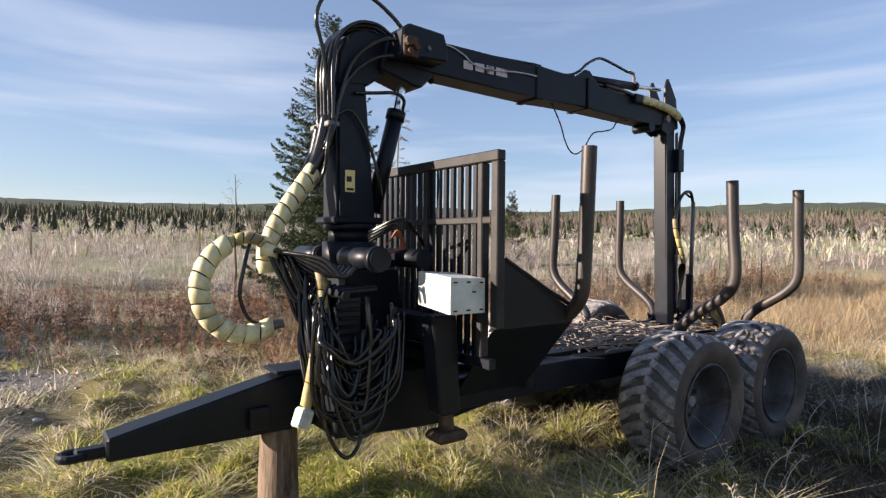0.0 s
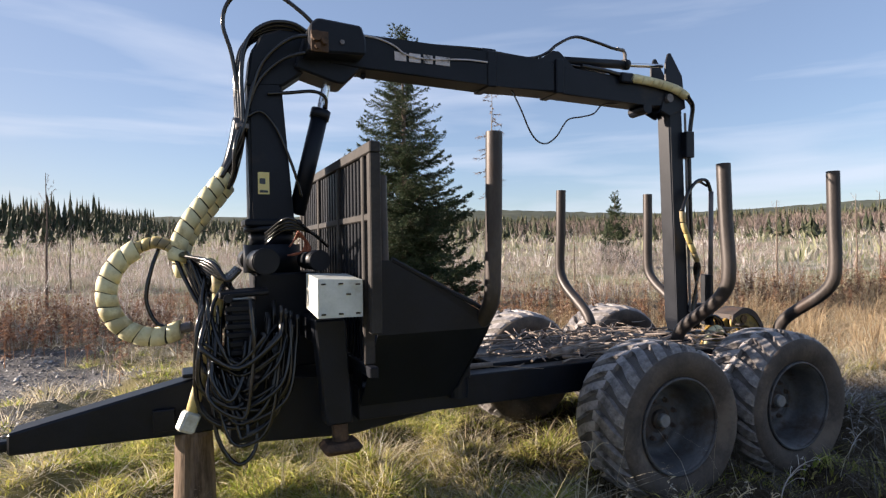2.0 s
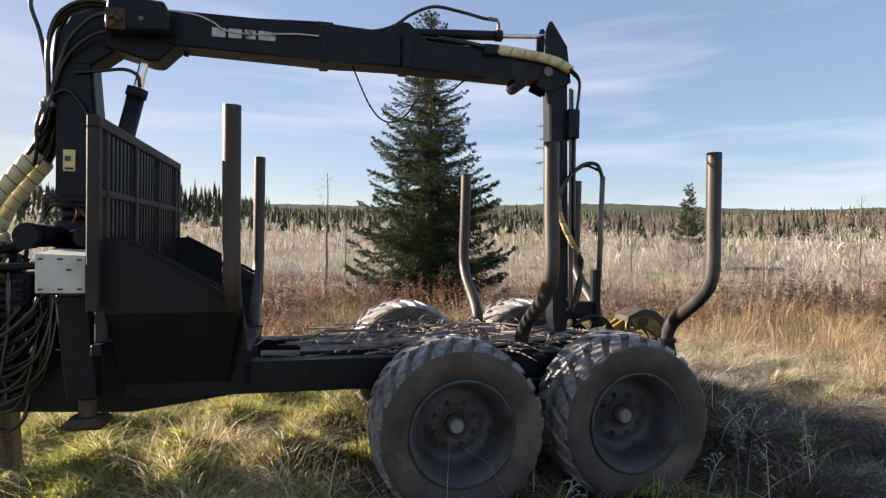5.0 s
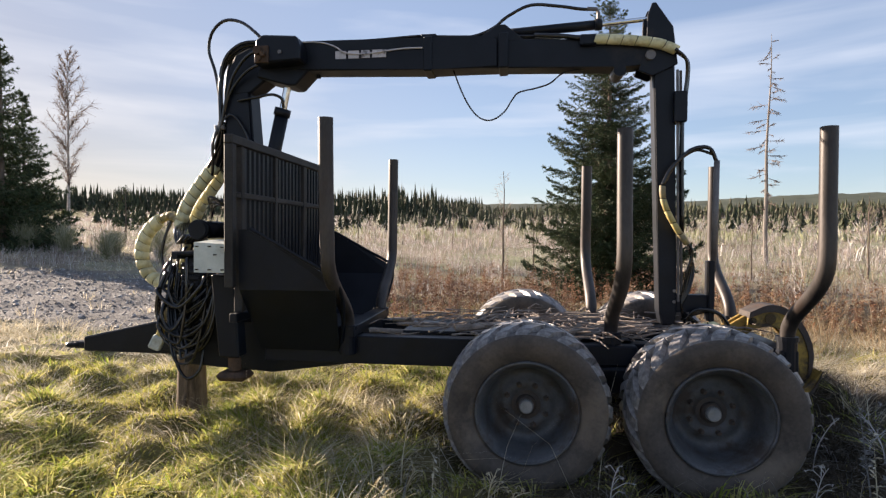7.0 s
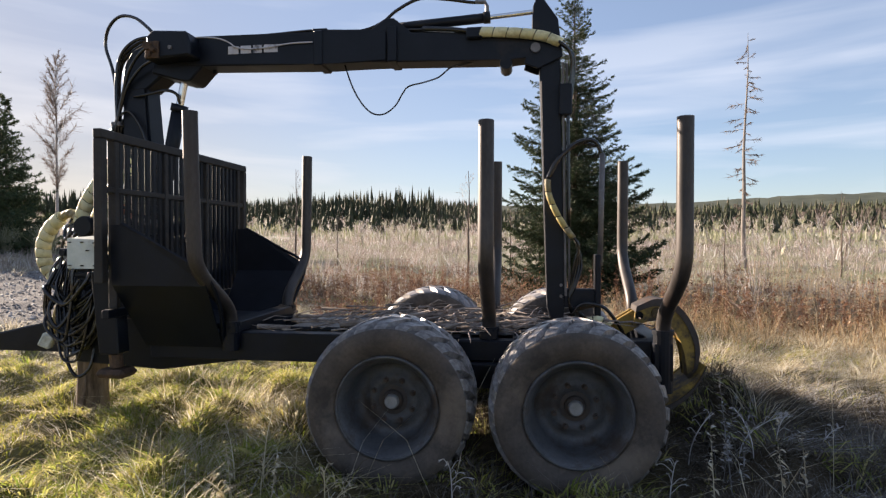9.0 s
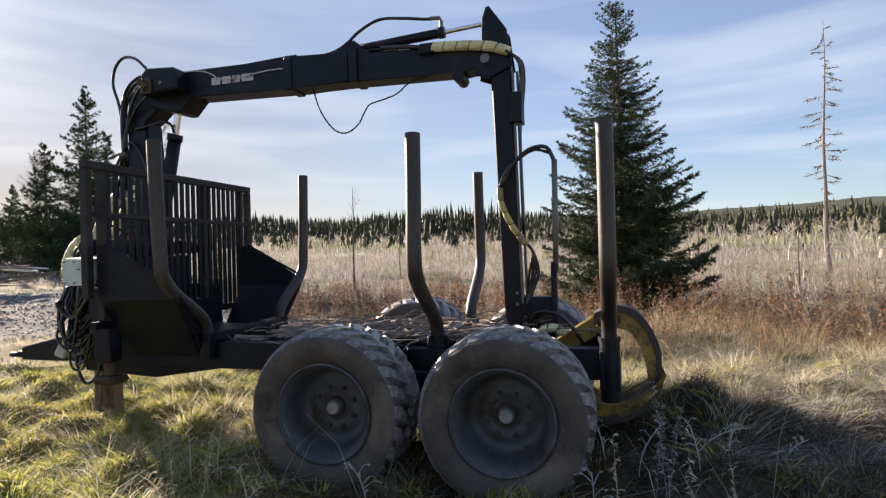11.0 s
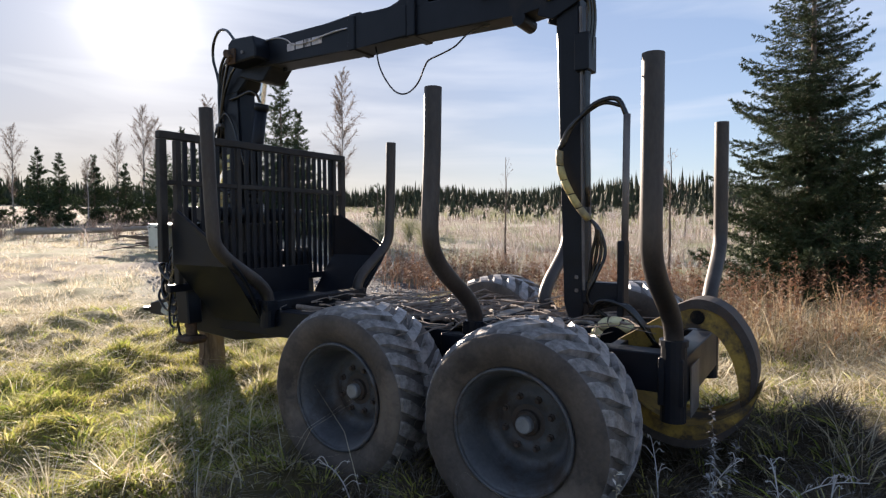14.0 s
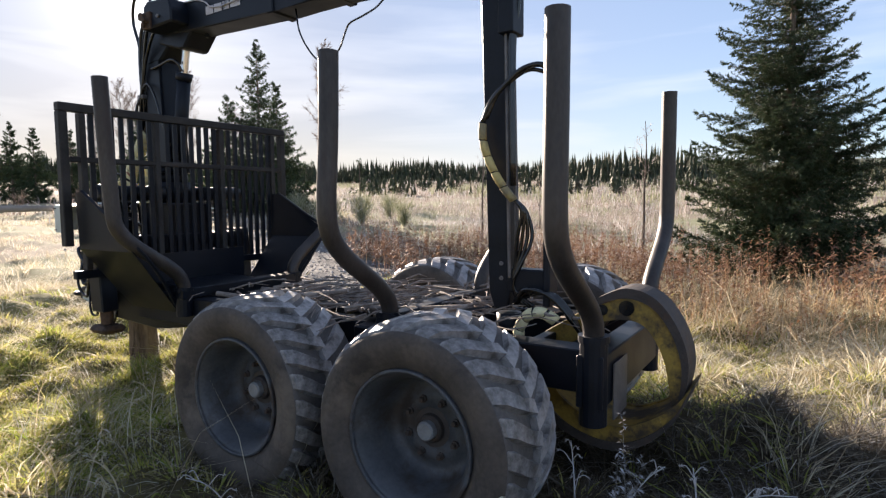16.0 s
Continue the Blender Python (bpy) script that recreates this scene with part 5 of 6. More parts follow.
p = scatter(5200, -10, 12, 7, 19, lambda x, y: np.clip(1.2 - np.abs(local(x, y)[1] - 7.6 + 0.10 * local(x, y)[0]) / 2.0, 0, 1) * np.clip(patch(x, y, 0.8, 2.2) * 1.6 - 0.2, 0.05, 1))
stalks("willowherb", p, (0.5, 1.05), M_WEED, "red-brown withered willowherb stalks", 0.11, 40)
p = scatter(4200, 0, 15, 7.5, 19, lambda x, y: np.clip(patch(x, y, 0.7, 0.2) * 1.6 - 0.4, 0.02, 1) * (local(x, y)[1] > 4.3))
stalks("dock_stalks", p, (0.5, 1.0), M_TAN, "orange withered stalks in the dry grass", 0.055, 24)
p = scatter(3600, -1, 13, 5.5, 16, lambda x, y: np.clip(1.3 - np.abs(local(x, y)[1] - 5.9) / 1.4, 0, 1) * np.clip(local(x, y)[0] / 1.5, 0, 1) * np.clip(patch(x, y, 1.1, 1.4) * 2.0 - 0.45, 0.04, 1))
stalks("rusty_stalks", p, (0.35, 0.85), M_DOCK, "rust-brown withered stalks in the long grass", 0.07, 30)
p = scatter(1500, -11, -1.5, 6.5, 14, lambda x, y: np.clip(patch(x, y, 0.9, 3.0) * 1.6 - 0.3, 0.02, 1) * (1 - gravel_mask(x, y)) * (local(x, y)[1] > 3.5))
stalks("bramble", p, (0.25, 0.7), M_WEED, "low rusty-brown weeds by the gravel", 0.09, 34)
# single dry weeds close to the wheels
p = scatter(420, 0.5, 6.5, 2.5, 7.5, lambda x, y: np.where((local(x, y)[0] > -1.6) & (local(x, y)[0] < 3.4) & (np.abs(local(x, y)[1] + 0.75) < 0.55), 0.5, 0.0))
tufts("long_stems", p, 3, 0.10, (0.25, 0.65), (0.003, 0.005), (0.5, 1.6), M_STRAW, "single long dry stems by the wheels", "grass")
# dead grass whose dark tone deepens the shade round the wheels
p = scatter(7000, -0.5, 8, 1.5, 9, lambda x, y: 0.85 * shaded_litter_mask(x, y) * off_tyres(x, y))
tufts("shaded_thatch", p, 18, 0.14, (0.05, 0.17), (0.004, 0.009), (0.9, 2.8), M_SHADED_LITTER, "dead grass thatch round the wheels, darkened with painted shade", "grass")
# grey-brown grass laid over, with the same shade-darkened tones
p = scatter(1500, 1.5, 7.5, 3.5, 9, lambda x, y: shaded_litter_mask(x, y) * off_tyres(x, y) * np.clip(local(x, y)[0] - 0.9, 0, 1))
tufts("combed_grass", p, 26, 0.16, (0.08, 0.17), (0.003, 0.006), (1.8, 3.6), M_SHADED_LITTER, "long grey-brown grass combed over in the shade", "grass", (0.5, -0.5))
spots = np.array([AT @ Vector(q) for q in ((-0.75, -0.55, 0), (-0.62, -0.48, 0), (-0.50, -0.70, 0), (-0.25, -0.62, 0), (1.72, -0.55, 0), (1.95, -0.25, 0), (2.05, -0.5, 0), (0.55, -0.45, 0), (2.3, -0.2, 0))])[:, :2]
stalks("frosted_weeds", spots[::2], (0.35, 0.60), M_STRAW, "single frosted weed stalks by the wheels", 0.05, 40)
stalks("frosted_weeds", np.array([[3.47, 5.60], [3.52, 5.66], [3.58, 5.52]]), (0.62, 0.72), M_RIME, "frost-covered weed spike", 0.045, 110)


def dry_weed(x, y, h, seed, material, lean, label):
    """A withered weed: a bent stalk with side stems, each ending in a small seed head."""
    g = random.Random(seed)
    weed = thing("dry_weed", Matrix.Translation((x, y, float(ground_z(x, y)) - 0.02)), label, "weed")
    top = [(lean[0] * f ** 2 * h, lean[1] * f ** 2 * h, h * (f - 0.25 * f ** 4 * math.hypot(*lean))) for f in (0, 0.3, 0.55, 0.8, 1.0)]
    stalk = spline(top, 4)
    part("stalk", tube(B(), stalk, 0.0042, 5, True, 0.002), material, weed)
    for k in range(7):
        q = stalk[int(len(stalk) * (0.35 + 0.62 * k / 7))]
        a = g.uniform(0, 2 * math.pi)
        l = h * g.uniform(0.12, 0.28) * (1.1 - 0.08 * k)
        e = q + Vector((math.cos(a) * l, math.sin(a) * l, l * g.uniform(0.3, 0.9)))
        stem = part("side_stem", tube(B(), spline([q, q.lerp(e, 0.6) + Vector((0, 0, 0.02)), e], 3), 0.0024, 4, True, 0.0015), material, weed)
        bm = B()
        for _ in range(12):
            d = Vector((g.gauss(0, 1), g.gauss(0, 1), g.gauss(0.4, 0.8))).normalized()
            w = d.cross(Vector((g.gauss(0, 1), g.gauss(0, 1), g.gauss(0, 1)))).normalized() * 0.0022
            c = e + d * 0.002
            bm.faces.new([bm.verts.new(c - w), bm.verts.new(c + w), bm.verts.new(e + d * g.uniform(0.007, 0.017))])
        part("seed_head", bm, material, stem)
    return weed


for k, (x, y, h, lean) in enumerate(((1.40, 3.93, 0.52, (0.1, 0.1)), (1.52, 3.84, 0.40, (0.5, -0.2)), (1.30, 3.80, 0.36, (-0.5, 0.1)), (2.12, 3.86, 0.34, (0.4, -0.3)), (2.22, 3.80, 0.28, (0.6, 0.2)), (1.78, 3.55, 0.30, (-0.3, -0.4)))):
    dry_weed(x, y, h, 200 + k, M_STRAW, lean, "withered straw-coloured weed with seed heads")
for k, (x, y, h, lean) in enumerate(((3.18, 5.90, 0.40, (0.3, 0.3)), (3.42, 6.10, 0.36, (0.7, 0.6)), (3.05, 5.75, 0.34, (-0.4, 0.2)), (3.62, 6.15, 0.26, (0.3, -0.3)), (3.80, 6.45, 0.22, (0.5, 0.3)), (3.30, 5.30, 0.42, (0.2, -0.3)), (2.55, 4.35, 0.45, (0.3, -0.4)), (3.55, 5.95, 0.30, (-0.5, 0.4)))):
    dry_weed(x, y, h, 240 + k, M_HOAR, lean, "frost-covered withered weed with curled stems")


# ---- trees ----
def spruce(name, x, y, height, width, seed, limbs_per=7, step=0.26, twig_gap=0.075, needles=20, bare=0.04, label="dark green spruce with drooping limbs", group="", needle_len=0.085, taper=0.78):
    g = np.random.default_rng(seed)
    tree = thing(name, Matrix.Translation((x, y, float(ground_z(x, y)) - 0.05)), label, "tree", group)
    bm = B()
    tube(bm, [(0, 0, 0), (0.02, 0.01, height * 0.5), (0, 0, height)], 0.014 * height + 0.02, 8, True, 0.012)
    part("trunk", bm, M_BARK, tree)
    L0, L1, W = [], [], []
    P, D, LN, NS = [], [], [], []
    z = bare * height + 0.1
    while z < height * 0.985:
        f = z / height
        for _ in range(limbs_per if f < 0.8 else limbs_per - 2):
            a = g.uniform(0, 2 * np.pi)
            ln = width / 2 * (1 - f) ** taper * g.uniform(0.50, 1.22) * (1 if f > 0.12 else 0.75 + 2 * f) + 0.08
            dz = np.interp(f, [0, 0.4, 0.8, 1], [-0.30, -0.12, 0.30, 1.3]) + g.normal(0, 0.08)
            zz = z + g.uniform(-1.0, 1.0) * step
            k = max(4, int(ln / twig_gap))
            s = np.linspace(0, 1, k + 1)
            sag = np.interp(f, [0, 0.6, 1], [0.22, 0.10, 0.0]) * ln
            pts = np.column_stack([np.cos(a) * ln * s, np.sin(a) * ln * s, zz + dz * ln * s - sag * np.sin(np.pi * s) * 0.6 + sag * 0.8 * s ** 3])
            L0.append(pts[:-1]), L1.append(pts[1:]), W.append(np.linspace(0.012 + 0.008 * ln, 0.003, k))
            seg_d = pts[1:] - pts[:-1]
            for i in range(1, k + 1):
                fwd = seg_d[i - 1] / np.linalg.norm(seg_d[i - 1])
                sd = np.array([-np.sin(a), np.cos(a), 0])
                for sg in (-1, 1):
                    tl = (0.07 + 0.06 * (1 - f) + 0.34 * ln * (1 - s[i]) ** 0.8) * g.uniform(0.5, 1.15) * (0.5 if s[i] < 0.2 else 1)
                    tl = min(tl, 0.62)
                    d = fwd * 0.75 + sd * sg * g.uniform(0.5, 1.0) + np.array([0, 0, g.normal(-0.22, 0.34)])
                    P.append(pts[i]), D.append(d / np.linalg.norm(d)), LN.append(tl), NS.append(0.4 + 0.6 * (1 - f))
            P.append(pts[-1]), D.append(seg_d[-1] / np.linalg.norm(seg_d[-1])), LN.append(0.05 + 0.09 * (1 - f)), NS.append(0.4 + 0.6 * (1 - f))
        z += step * g.uniform(0.8, 1.2)
    P, D, LN = np.array(P), np.array(D), np.array(LN)
    a0, a1, w = np.concatenate(L0), np.concatenate(L1), np.concatenate(W)
    up = np.array([0, 0, 1.0])
    V1 = np.stack([a0 - up * w[:, None], a0 + up * w[:, None], a1], 1).reshape(-1, 3)
    t1 = P + D * LN[:, None]
    V2 = np.stack([P - up * 0.004, P + up * 0.004, t1], 1).reshape(-1, 3)
    V = np.concatenate([V1, V2])
    ob = new("branchwork", tri_mesh("branchwork", V, np.arange(len(V)).reshape(-1, 3), M_BARK))
    ob.parent = tree
    m = len(P) * needles
    f = np.tile(np.linspace(0.05, 1.0, needles), len(P)) + g.uniform(-0.03, 0.03, m)
    pd, dd = np.repeat(P, needles, 0), np.repeat(D, needles, 0)
    at = pd + dd * (np.repeat(LN, needles) * f)[:, None]
    rd = g.normal(0, 1, (m, 3))
    rd -= dd * (rd * dd).sum(1)[:, None]
    rd /= np.linalg.norm(rd, axis=1)[:, None] + 1e-9
    nd = dd * 0.65 + rd * 0.75 + np.array([0, 0, 0.10])
    nl = needle_len * g.uniform(0.6, 1.15, m) * np.repeat(np.array(NS), needles)
    sd = np.cross(nd, g.normal(0, 1, (m, 3)))
    sd /= np.linalg.norm(sd, axis=1)[:, None] + 1e-9
    hw = (nl * 0.13)[:, None]
    V = np.stack([at - sd * hw, at + sd * hw, at + nd * nl[:, None]], 1).reshape(-1, 3)
    ob = new("crown", tri_mesh("crown", V, np.arange(len(V)).reshape(-1, 3), M_NEEDLE))
    ob.parent = tree
    return tree


def bare_tree(name, x, y, height, seed, bark, twigs, label, spread=0.22, limbs=36, fine=26, lo=0.25, tone=None, droop=-0.1):
    g = np.random.default_rng(seed)
    tree = thing(name, Matrix.Translation((x, y, float(ground_z(x, y)) - 0.05)), label, "tree")
    bm = B()
    pts = [Vector((0, 0, 0))]
    for k in range(1, 7):
        pts.append(Vector((g.normal(0, 0.0035) * height, g.normal(0, 0.0035) * height, height * k / 6)))
    tube(bm, spline(pts, 2), 0.009 * height + 0.01, 8, True, 0.006)
    part("trunk", bm, bark, tree)
    V = []
    for k in range(limbs):
        f = lo + (0.98 - lo) * k / limbs
        a, ln = g.uniform(0, 2 * np.pi), height * spread * (1 - f) ** 0.6 * min(1.0, 0.25 + 1.7 * (f - lo)) * g.uniform(0.5, 1.3) + 0.12
        o = np.array(pts[0].lerp(pts[-1], f)) if f > 1 else np.array([np.interp(f, np.linspace(0, 1, 7), [p[i] for p in pts]) for i in range(3)])
        d = np.array([np.cos(a), np.sin(a), g.uniform(0.9, 2.3) if droop > -0.5 else g.uniform(-0.5, 0.2)])
        d /= np.linalg.norm(d)
        e = o + d * ln
        up = np.array([0, 0, 1.0]) * 0.0012 * height
        V.append([o - up, o + up, e])
        s = np.array([-np.sin(a), np.cos(a), 0]) * 0.0012 * height
        V.append([o - s, o + s, e])
        for _ in range(fine):
            q = o + d * ln * g.uniform(0.2, 1)
            t = d + g.normal(0, 0.55, 3) + np.array([0, 0, droop * 2 if droop > -0.5 else -0.4])
            t = q + t / np.linalg.norm(t) * ln * g.uniform(0.15, 0.42)
            c = np.cross(t - q, g.normal(0, 1, 3))
            c = c / (np.linalg.norm(c) + 1e-9) * 0.0013 * height
            V.append([q - c, q + c, t])
    V = np.array(V).reshape(-1, 3)
    ob = new("crown", tri_mesh("crown", V, np.arange(len(V)).reshape(-1, 3), twigs))
    ob.parent = tree
    return tree


spruce("spruce", -2.6, 14.3, 6.9, 3.9, 2, 11, 0.17, 0.065, 28, 0.03, "tall dark spruce standing alone in the field", "", 0.085)
spruce("spruce", 3.3, 27.0, 3.3, 1.3, 4, 9, 0.17, 0.08, 16, 0.16, "small spruce far out in the frosty field", "", 0.11)
bare_tree("dead_tree", -1.72, 24.45, 8.3, 8, M_GREYBARK, M_BARE, "bleached dead pine trunk with short broken twigs", 0.11, 52, 30, 0.18, None, -1.0)
bare_tree("birch", -41.0, 13.2, 12.2, 9, M_BIRCH, M_BARE, "tall leafless birch against the sky", 0.34, 70, 44)
EYE_L = Vector((5.5, 3.3))


def along(az, r):
    a = radians(az)
    return EYE_L.x - math.sin(a) * r, EYE_L.y + math.cos(a) * r


sd = 20
for az, el, r, w in ((83.4, 14.1, 32.5, 5.4), (81.9, 10.7, 34, 4.8), (86.2, 9.5, 36, 5.0), (99, 5.9, 56, 3.8), (93.9, 7.8, 54, 4.6), (92.2, 8.8, 57, 5.0), (91.2, 7.2, 52, 4.2), (96.7, 5.3, 58, 3.6), (102.8, 6.2, 50, 3.2), (101.4, 6.0, 52, 3.2), (88.0, 6.0, 56, 4.0), (106, 6.5, 50, 3.2), (110, 7.5, 46, 3.6)):
    x, y = along(az, r)
    h = r * math.tan(radians(el)) + 1.35 - float(ground_z(x, y))
    spruce("spruce", x, y, h, w, sd, 9, 0.30, 0.17, 9, 0.02, "dark spruce at the edge of the yard", "spruces at the yard's edge", 0.26, 1.1)
    sd += 1
x, y = along(74.6, 38)
spruce("young_pine", x, y, 2.9, 2.2, 44, 5, 0.4, 0.2, 7, 0.3, "small open-crowned pine at the yard's edge", "", 0.2)
for az, el, r in ((95.3, 10.4, 58), (97.3, 8.0, 60), (90.0, 11.6, 56), (94.4, 9.4, 60), (99.4, 5.8, 50), (86.5, 9.0, 60), (104.5, 8.0, 55)):
    x, y = along(az, r)
    bare_tree("birch", x, y, r * math.tan(radians(el)) + 1.35 - float(ground_z(x, y)), sd, M_BIRCH, M_BARE, "leafless birch at the edge of the yard", 0.32, 60, 36)
    sd += 1
# thin saplings and rimed bushes in the field
for k, (x, y, h) in enumerate(((-10.7, 12.0, 3.3), (-4.3, 12.5, 3.0), (-7.5, 18.5, 2.4), (-14.0, 16.0, 2.2), (7.5, 20.0, 2.6), (10.5, 22.0, 2.8), (-1.0, 20.0, 1.9), (5.0, 18.0, 1.8), (1.5, 22.0, 2.4), (13.0, 26.0, 3.0), (-18.0, 26.0, 2.6), (-9.0, 30.0, 2.5), (8.5, 15.5, 1.7), (11.5, 17.5, 2.0))):
    bare_tree("sapling", x, y, h, 60 + k, M_BARK, M_FROST if k % 2 else M_BARE, "leafless sapling with rimed twigs", 0.24, 16, 10, 0.3)


def bushes(name, spots, h, material, label, twigs=40, w=0.006):
    """Fans of fine twigs."""
    n = len(spots)
    c = np.repeat(np.column_stack([spots, ground_z(spots[:, 0], spots[:, 1])]), twigs, 0)
    hh = np.repeat(rng.uniform(h[0], h[1], n), twigs)
    m = n * twigs
    d = np.column_stack([rng.normal(0, 0.34, m), rng.normal(0, 0.34, m), np.ones(m)])
    f = rng.uniform(0, 0.65, m)
    q = c + d * (hh * f)[:, None] * np.array([0.7, 0.7, 1])
    t = q + (d + rng.normal(0, 0.3, (m, 3))) * (hh * rng.uniform(0.15, 0.38, m))[:, None]
    s = np.cross(t - q, rng.normal(0, 1, (m, 3)))
    s = s / np.linalg.norm(s, axis=1)[:, None] * (w * hh / h[1])[:, None]
    V = np.stack([q - s, q + s, t], 1).reshape(-1, 3)
    return tagged(new(name, tri_mesh(name, V, np.arange(3 * m).reshape(-1, 3), material)), label, "bush", "", "stuff")


bushes("spruce_bushes", np.array([[3.2, 25.6], [2.5, 25.2], [4.0, 25.5], [3.6, 24.6], [2.9, 24.8]]), (1.2, 1.6), M_FROST, "rimed bushes before the small spruce", 260, 0.006)
bushes("yard_bushes", np.array([[-19.5, 8.8], [-21.0, 9.6], [-18.2, 10.2], [-23.0, 8.4], [-17.0, 11.6], [-25.5, 7.6], [-22.0, 11.2], [-20.2, 12.0], [-27.0, 9.5]]), (0.9, 1.7), M_HEATH, "low dull green bushes beyond the gravel", 900, 0.008)
bushes("rimed_bushes", scatter(420, -32, 26, 9, 40, lambda x, y: np.where((local(x, y)[1] > 6) & (np.hypot(x + 2.3, y - 13.8) > 2.4), 1, 0) * (1 - gravel_mask(x, y))), (0.5, 1.6), M_FROST, "frosted leafless bushes in the field", 70, 0.006)
bushes("far_bushes", scatter(1100, -130, 75, 30, 150, lambda x, y: np.ones(len(x))), (0.7, 1.8), M_FROST, "pale leafless bushes far across the field", 34, 0.03)
bushes("bare_thicket", scatter(2600, -30, 120, 70, 195, lambda x, y: np.clip((x + 0.2 * y) / 40, 0.04, 1)), (1.5, 3.4), M_BARE, "reddish leafless birch thicket before the forest", 34, 0.05)


# ---- far forest ----
def forest(name, n, az0, az1, r0, r1, h, w, label, material=None):
    az = np.radians(rng.uniform(az0, az1, n))
    r = rng.uniform(r0, r1, n)
    x, y = 1.5 - np.sin(az) * r, 4 + np.cos(az) * r
    z = ground_z(x, y)
    hh = rng.uniform(h[0], h[1], n) * (0.8 + 0.35 * patch(x, y, 0.05, 0.3))
    tiers, sp = 7, 5
    i = np.tile(np.arange(tiers), n)
    T = np.repeat(np.column_stack([x, y, z]), tiers, 0)
    H = np.repeat(hh, tiers)
    rad = np.repeat(w * hh, tiers) * (1 - i / tiers) ** 0.85 * rng.uniform(0.7, 1.25, n * tiers)
    T[:, 2] += H * (0.10 + 0.84 * i / tiers)
    apex = np.repeat(T + np.column_stack([np.zeros(n * tiers), np.zeros(n * tiers), H * 0.24]), sp, 0)
    a = rng.uniform(0, 2 * np.pi, n * tiers)[:, None] + np.arange(sp)[None] * 2 * np.pi / sp
    a = (a + rng.normal(0, 0.25, a.shape)).ravel()
    R = np.repeat(rad, sp)
    b = np.repeat(T, sp, 0)
    p = b + np.column_stack([np.cos(a - 0.5) * R, np.sin(a - 0.5) * R, -rng.uniform(0, 0.05, len(a)) * np.repeat(H, sp)])
    q = b + np.column_stack([np.cos(a + 0.5) * R, np.sin(a + 0.5) * R, -rng.uniform(0, 0.05, len(a)) * np.repeat(H, sp)])
    V = np.stack([apex, p, q], 1).reshape(-1, 3)
    return tagged(new(name, tri_mesh(name, V, np.arange(len(V)).reshape(-1, 3), material or M_FARTREE)), label, "forest", "", "stuff")


forest("far_forest", 4600, 39, 112, 185, 256, (2.8, 8.0), 0.15, "dense dark conifer forest along the skyline")
forest("mixed_forest", 4200, -50, 44, 140, 258, (1.6, 4.6), 0.24, "pale mixed forest along the skyline", M_FARMIX)
forest("forest_edge", 260, 43, 58, 130, 175, (4.5, 7.5), 0.13, "dark stand of spruces along the field's far side")
forest("young_spruces", 1500, -50, 75, 55, 175, (0.8, 2.6), 0.24, "young green spruces scattered over the field")


def build_hills():
    az = np.radians(np.linspace(-60, 120, 240))
    top = 33 + 10 * np.exp(-((np.degrees(az) - 8) / 13) ** 2) + 6 * np.exp(-((np.degrees(az) - 32) / 12) ** 2) + 2 * np.sin(az * 9) + 8 * np.exp(-((np.degrees(az) + 30) / 18) ** 2) - 14 * np.clip((np.degrees(az) - 45) / 20, 0, 1)
    V, F = [], []
    rows = 8
    for k in range(rows):
        f = k / (rows - 1)
        r = 500 + 420 * f
        V.append(np.column_stack([1.5 - np.sin(az) * r, 4 + np.cos(az) * r, 4 + (top + 8) * np.sin(f * np.pi / 2) + rng.normal(0, 0.5, len(az)) * (k > 0)]))
    n = len(az)
    for k in range(rows - 1):
        a = np.arange(n - 1) + k * n
        F += [np.column_stack([a, a + 1, a + n + 1]), np.column_stack([a, a + n + 1, a + n])]
    m = surf("wooded_hill", (0.055, 0.066, 0.050), (0.10, 0.108, 0.082), 0.06, 0.95, 0, 0.0, 0.5, 0.1)
    ob = new("wooded_hills", tri_mesh("wooded_hills", np.concatenate(V), np.concatenate(F), m))
    tagged(ob, "low wooded hills along the horizon", "hill", "", "structure")


build_hills()

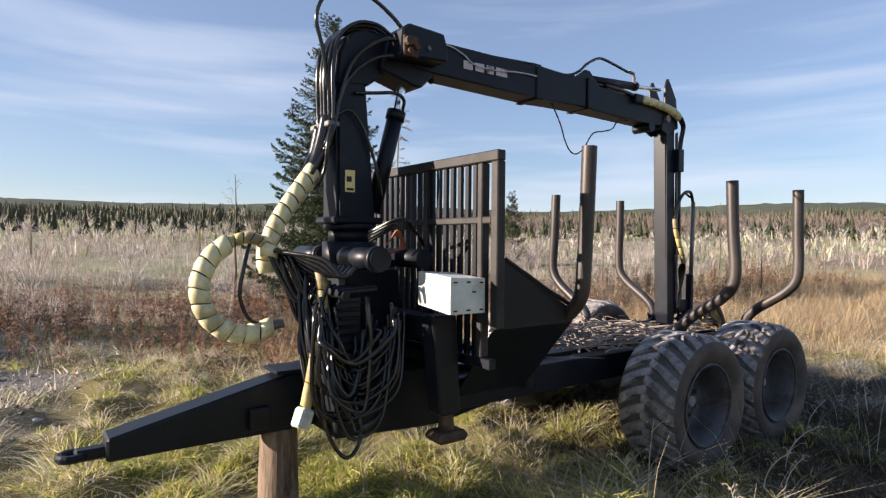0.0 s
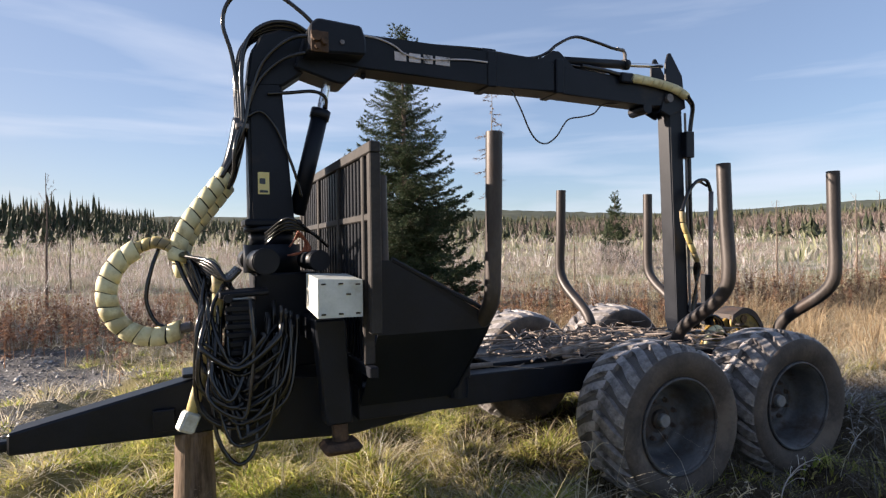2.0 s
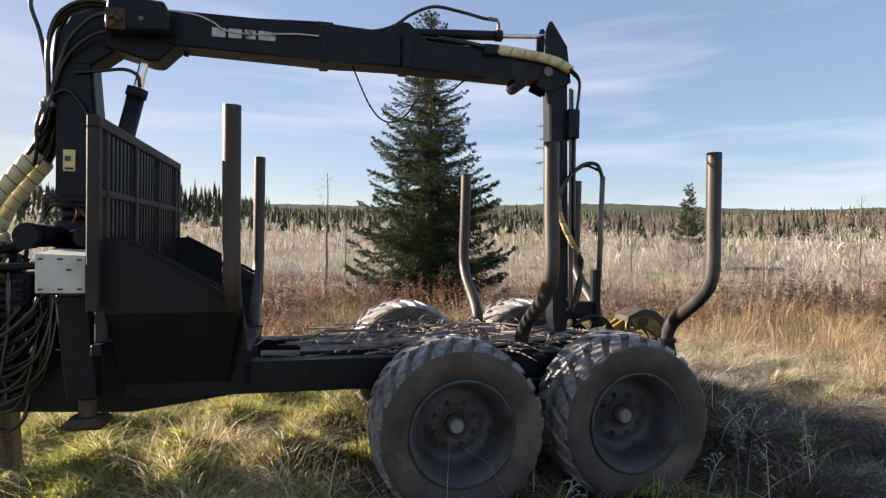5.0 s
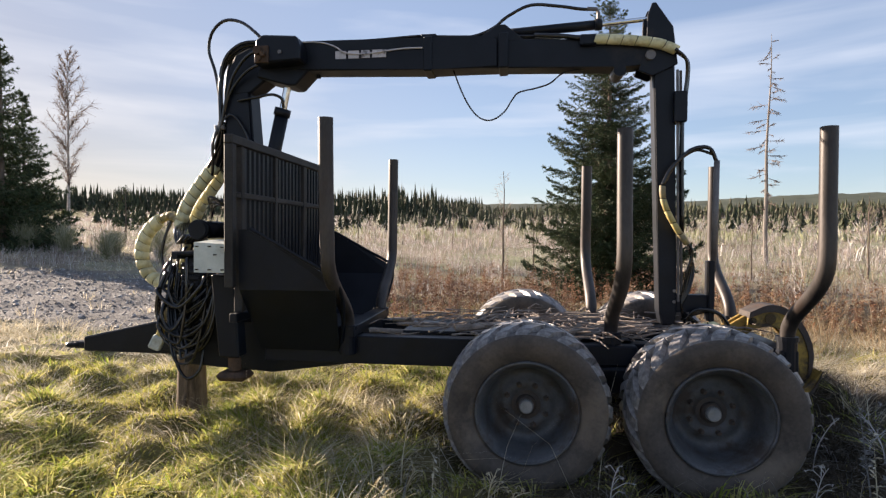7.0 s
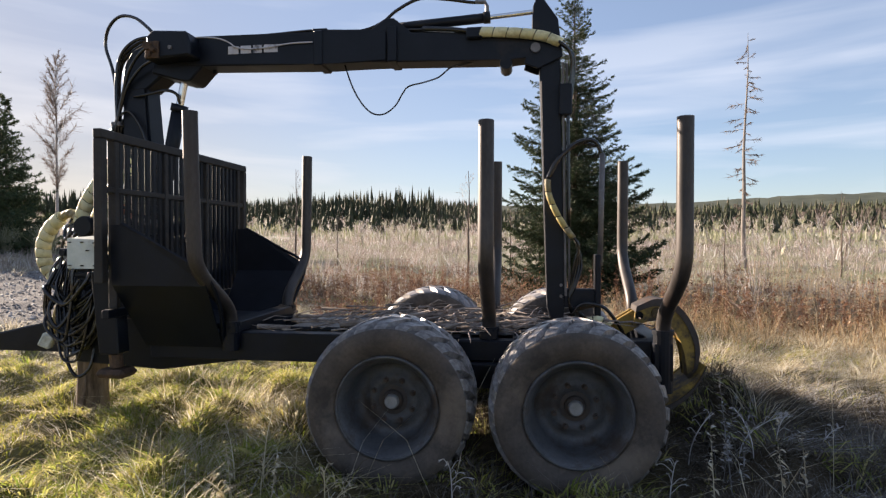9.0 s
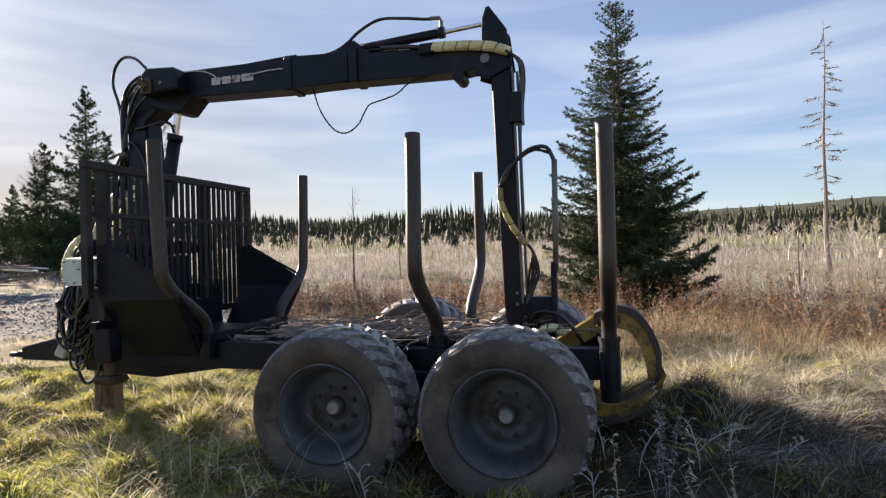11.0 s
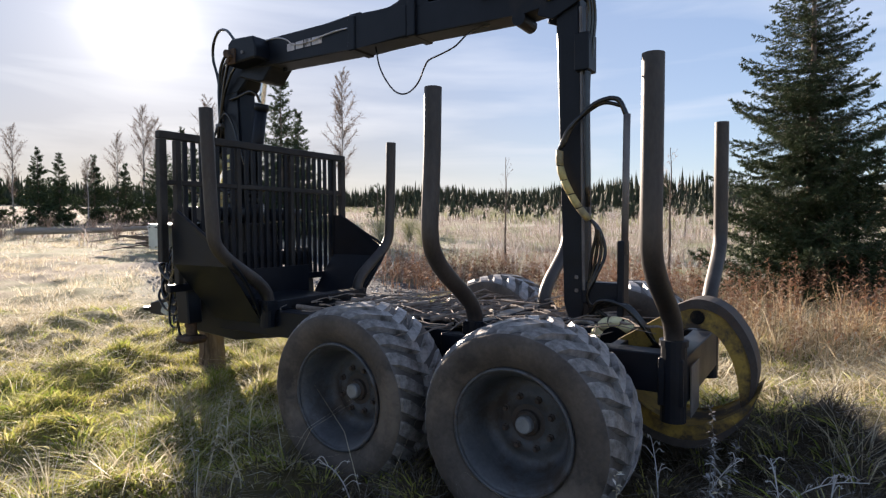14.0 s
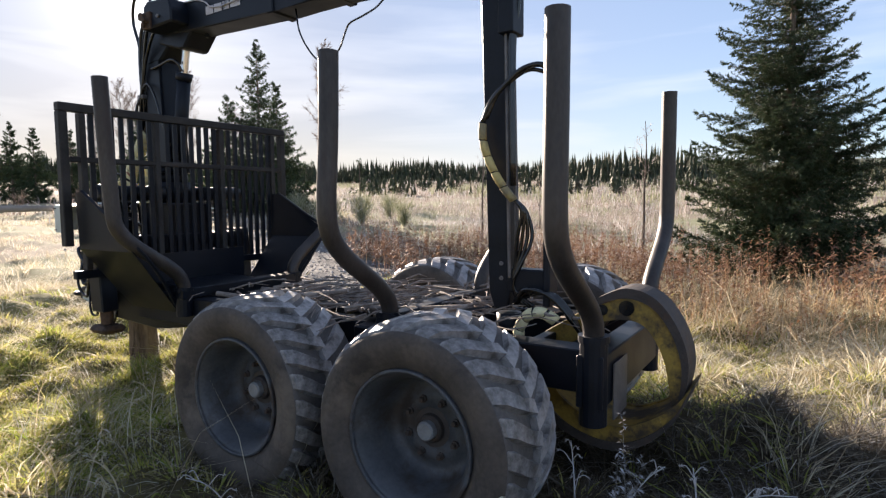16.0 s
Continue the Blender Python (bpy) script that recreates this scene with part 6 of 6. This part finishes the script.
# ---- yard ----
def stones():
    n = 17000
    p = scatter(n, -22, -2.5, 0, 11, lambda x, y: gravel_mask(x, y))
    n = len(p)
    s = rng.uniform(0.010, 0.045, n) * rng.uniform(0.6, 1.4, n)
    base = np.array([[1, 0, 0], [-0.5, 0.87, 0], [-0.5, -0.87, 0], [0.3, 0.2, 0.7], [-0.1, -0.2, -0.5]])
    tri = np.array([[0, 1, 3], [1, 2, 3], [2, 0, 3], [1, 0, 4], [2, 1, 4], [0, 2, 4]])
    a = rng.uniform(0, 2 * np.pi, n)
    b = base[None] * s[:, None, None] * rng.uniform(0.6, 1.3, (n, 5, 1))
    X = b[..., 0] * np.cos(a)[:, None] - b[..., 1] * np.sin(a)[:, None]
    Y = b[..., 0] * np.sin(a)[:, None] + b[..., 1] * np.cos(a)[:, None]
    V = np.stack([X + p[:, 0, None], Y + p[:, 1, None], b[..., 2] + ground_z(p[:, 0], p[:, 1])[:, None]], -1).reshape(-1, 3)
    F = (np.arange(n)[:, None, None] * 5 + tri[None]).reshape(-1, 3)
    m = blade_mat("gravel_tones", ((0.09, 0.085, 0.08), (0.17, 0.16, 0.155), (0.29, 0.285, 0.28), (0.48, 0.475, 0.47)), 0.0, 0.8)
    tagged(new("gravel", tri_mesh("gravel", V, F, m)), "loose grey gravel on the bare yard", "gravel", "", "stuff")


stones()
jx, jy = along(92.2, 25)
jz = float(ground_z(jx, jy))
pile = thing("scrap_pile", Matrix.Translation((jx, jy, jz)) @ Matrix.Rotation(radians(88), 4, "Z"), "heap of boards, sheets and scrap on the yard", "pile")
jr = random.Random(8)
for k in range(26):
    l, w, t = jr.uniform(1.0, 3.2), jr.uniform(0.10, 0.24), jr.uniform(0.03, 0.08)
    m = pose(jr.uniform(-1.6, 1.5), jr.uniform(-0.7, 0.7), 0.06 + 0.038 * k, jr.uniform(-6, 6), jr.uniform(-9, 9), jr.uniform(-35, 35))
    part("board", box(B(), -l / 2, l / 2, -w / 2, w / 2, -t / 2, t / 2, 0.004, m), jr.choice((M_PLANK, M_BARK, M_PLANK, M_BARK, M_BARK, M_ALU)), pile)
part("sheet", box(B(), -0.6, 0.7, -0.3, 0.35, 1.02, 1.04, 0.004, pose(-0.2, 0, 0, 3, -4, 12)), M_ALU, pile, "pale metal sheet")
lx, ly = along(98.3, 34)
fallen = thing("felled_trunk", Matrix.Translation((lx, ly, float(ground_z(lx, ly)))) @ Matrix.Rotation(radians(96), 4, "Z"), "grey felled trunk lying on the yard", "log")
part("trunk", tube(B(), [(-3.5, 0, 0.35), (0, 0.05, 0.40), (3.2, 0, 0.55)], 0.16, 10, True, 0.10), M_PLANK, fallen)
bushes("yard_brush", np.array([along(a, r) for a, r in ((94, 33), (96, 36), (91, 32), (99, 38), (102, 36), (88, 34), (86, 36), (105, 33), (97, 31), (93, 38))]), (1.0, 2.0), M_BARE, "brown brush heaps at the yard's edge", 160, 0.01)
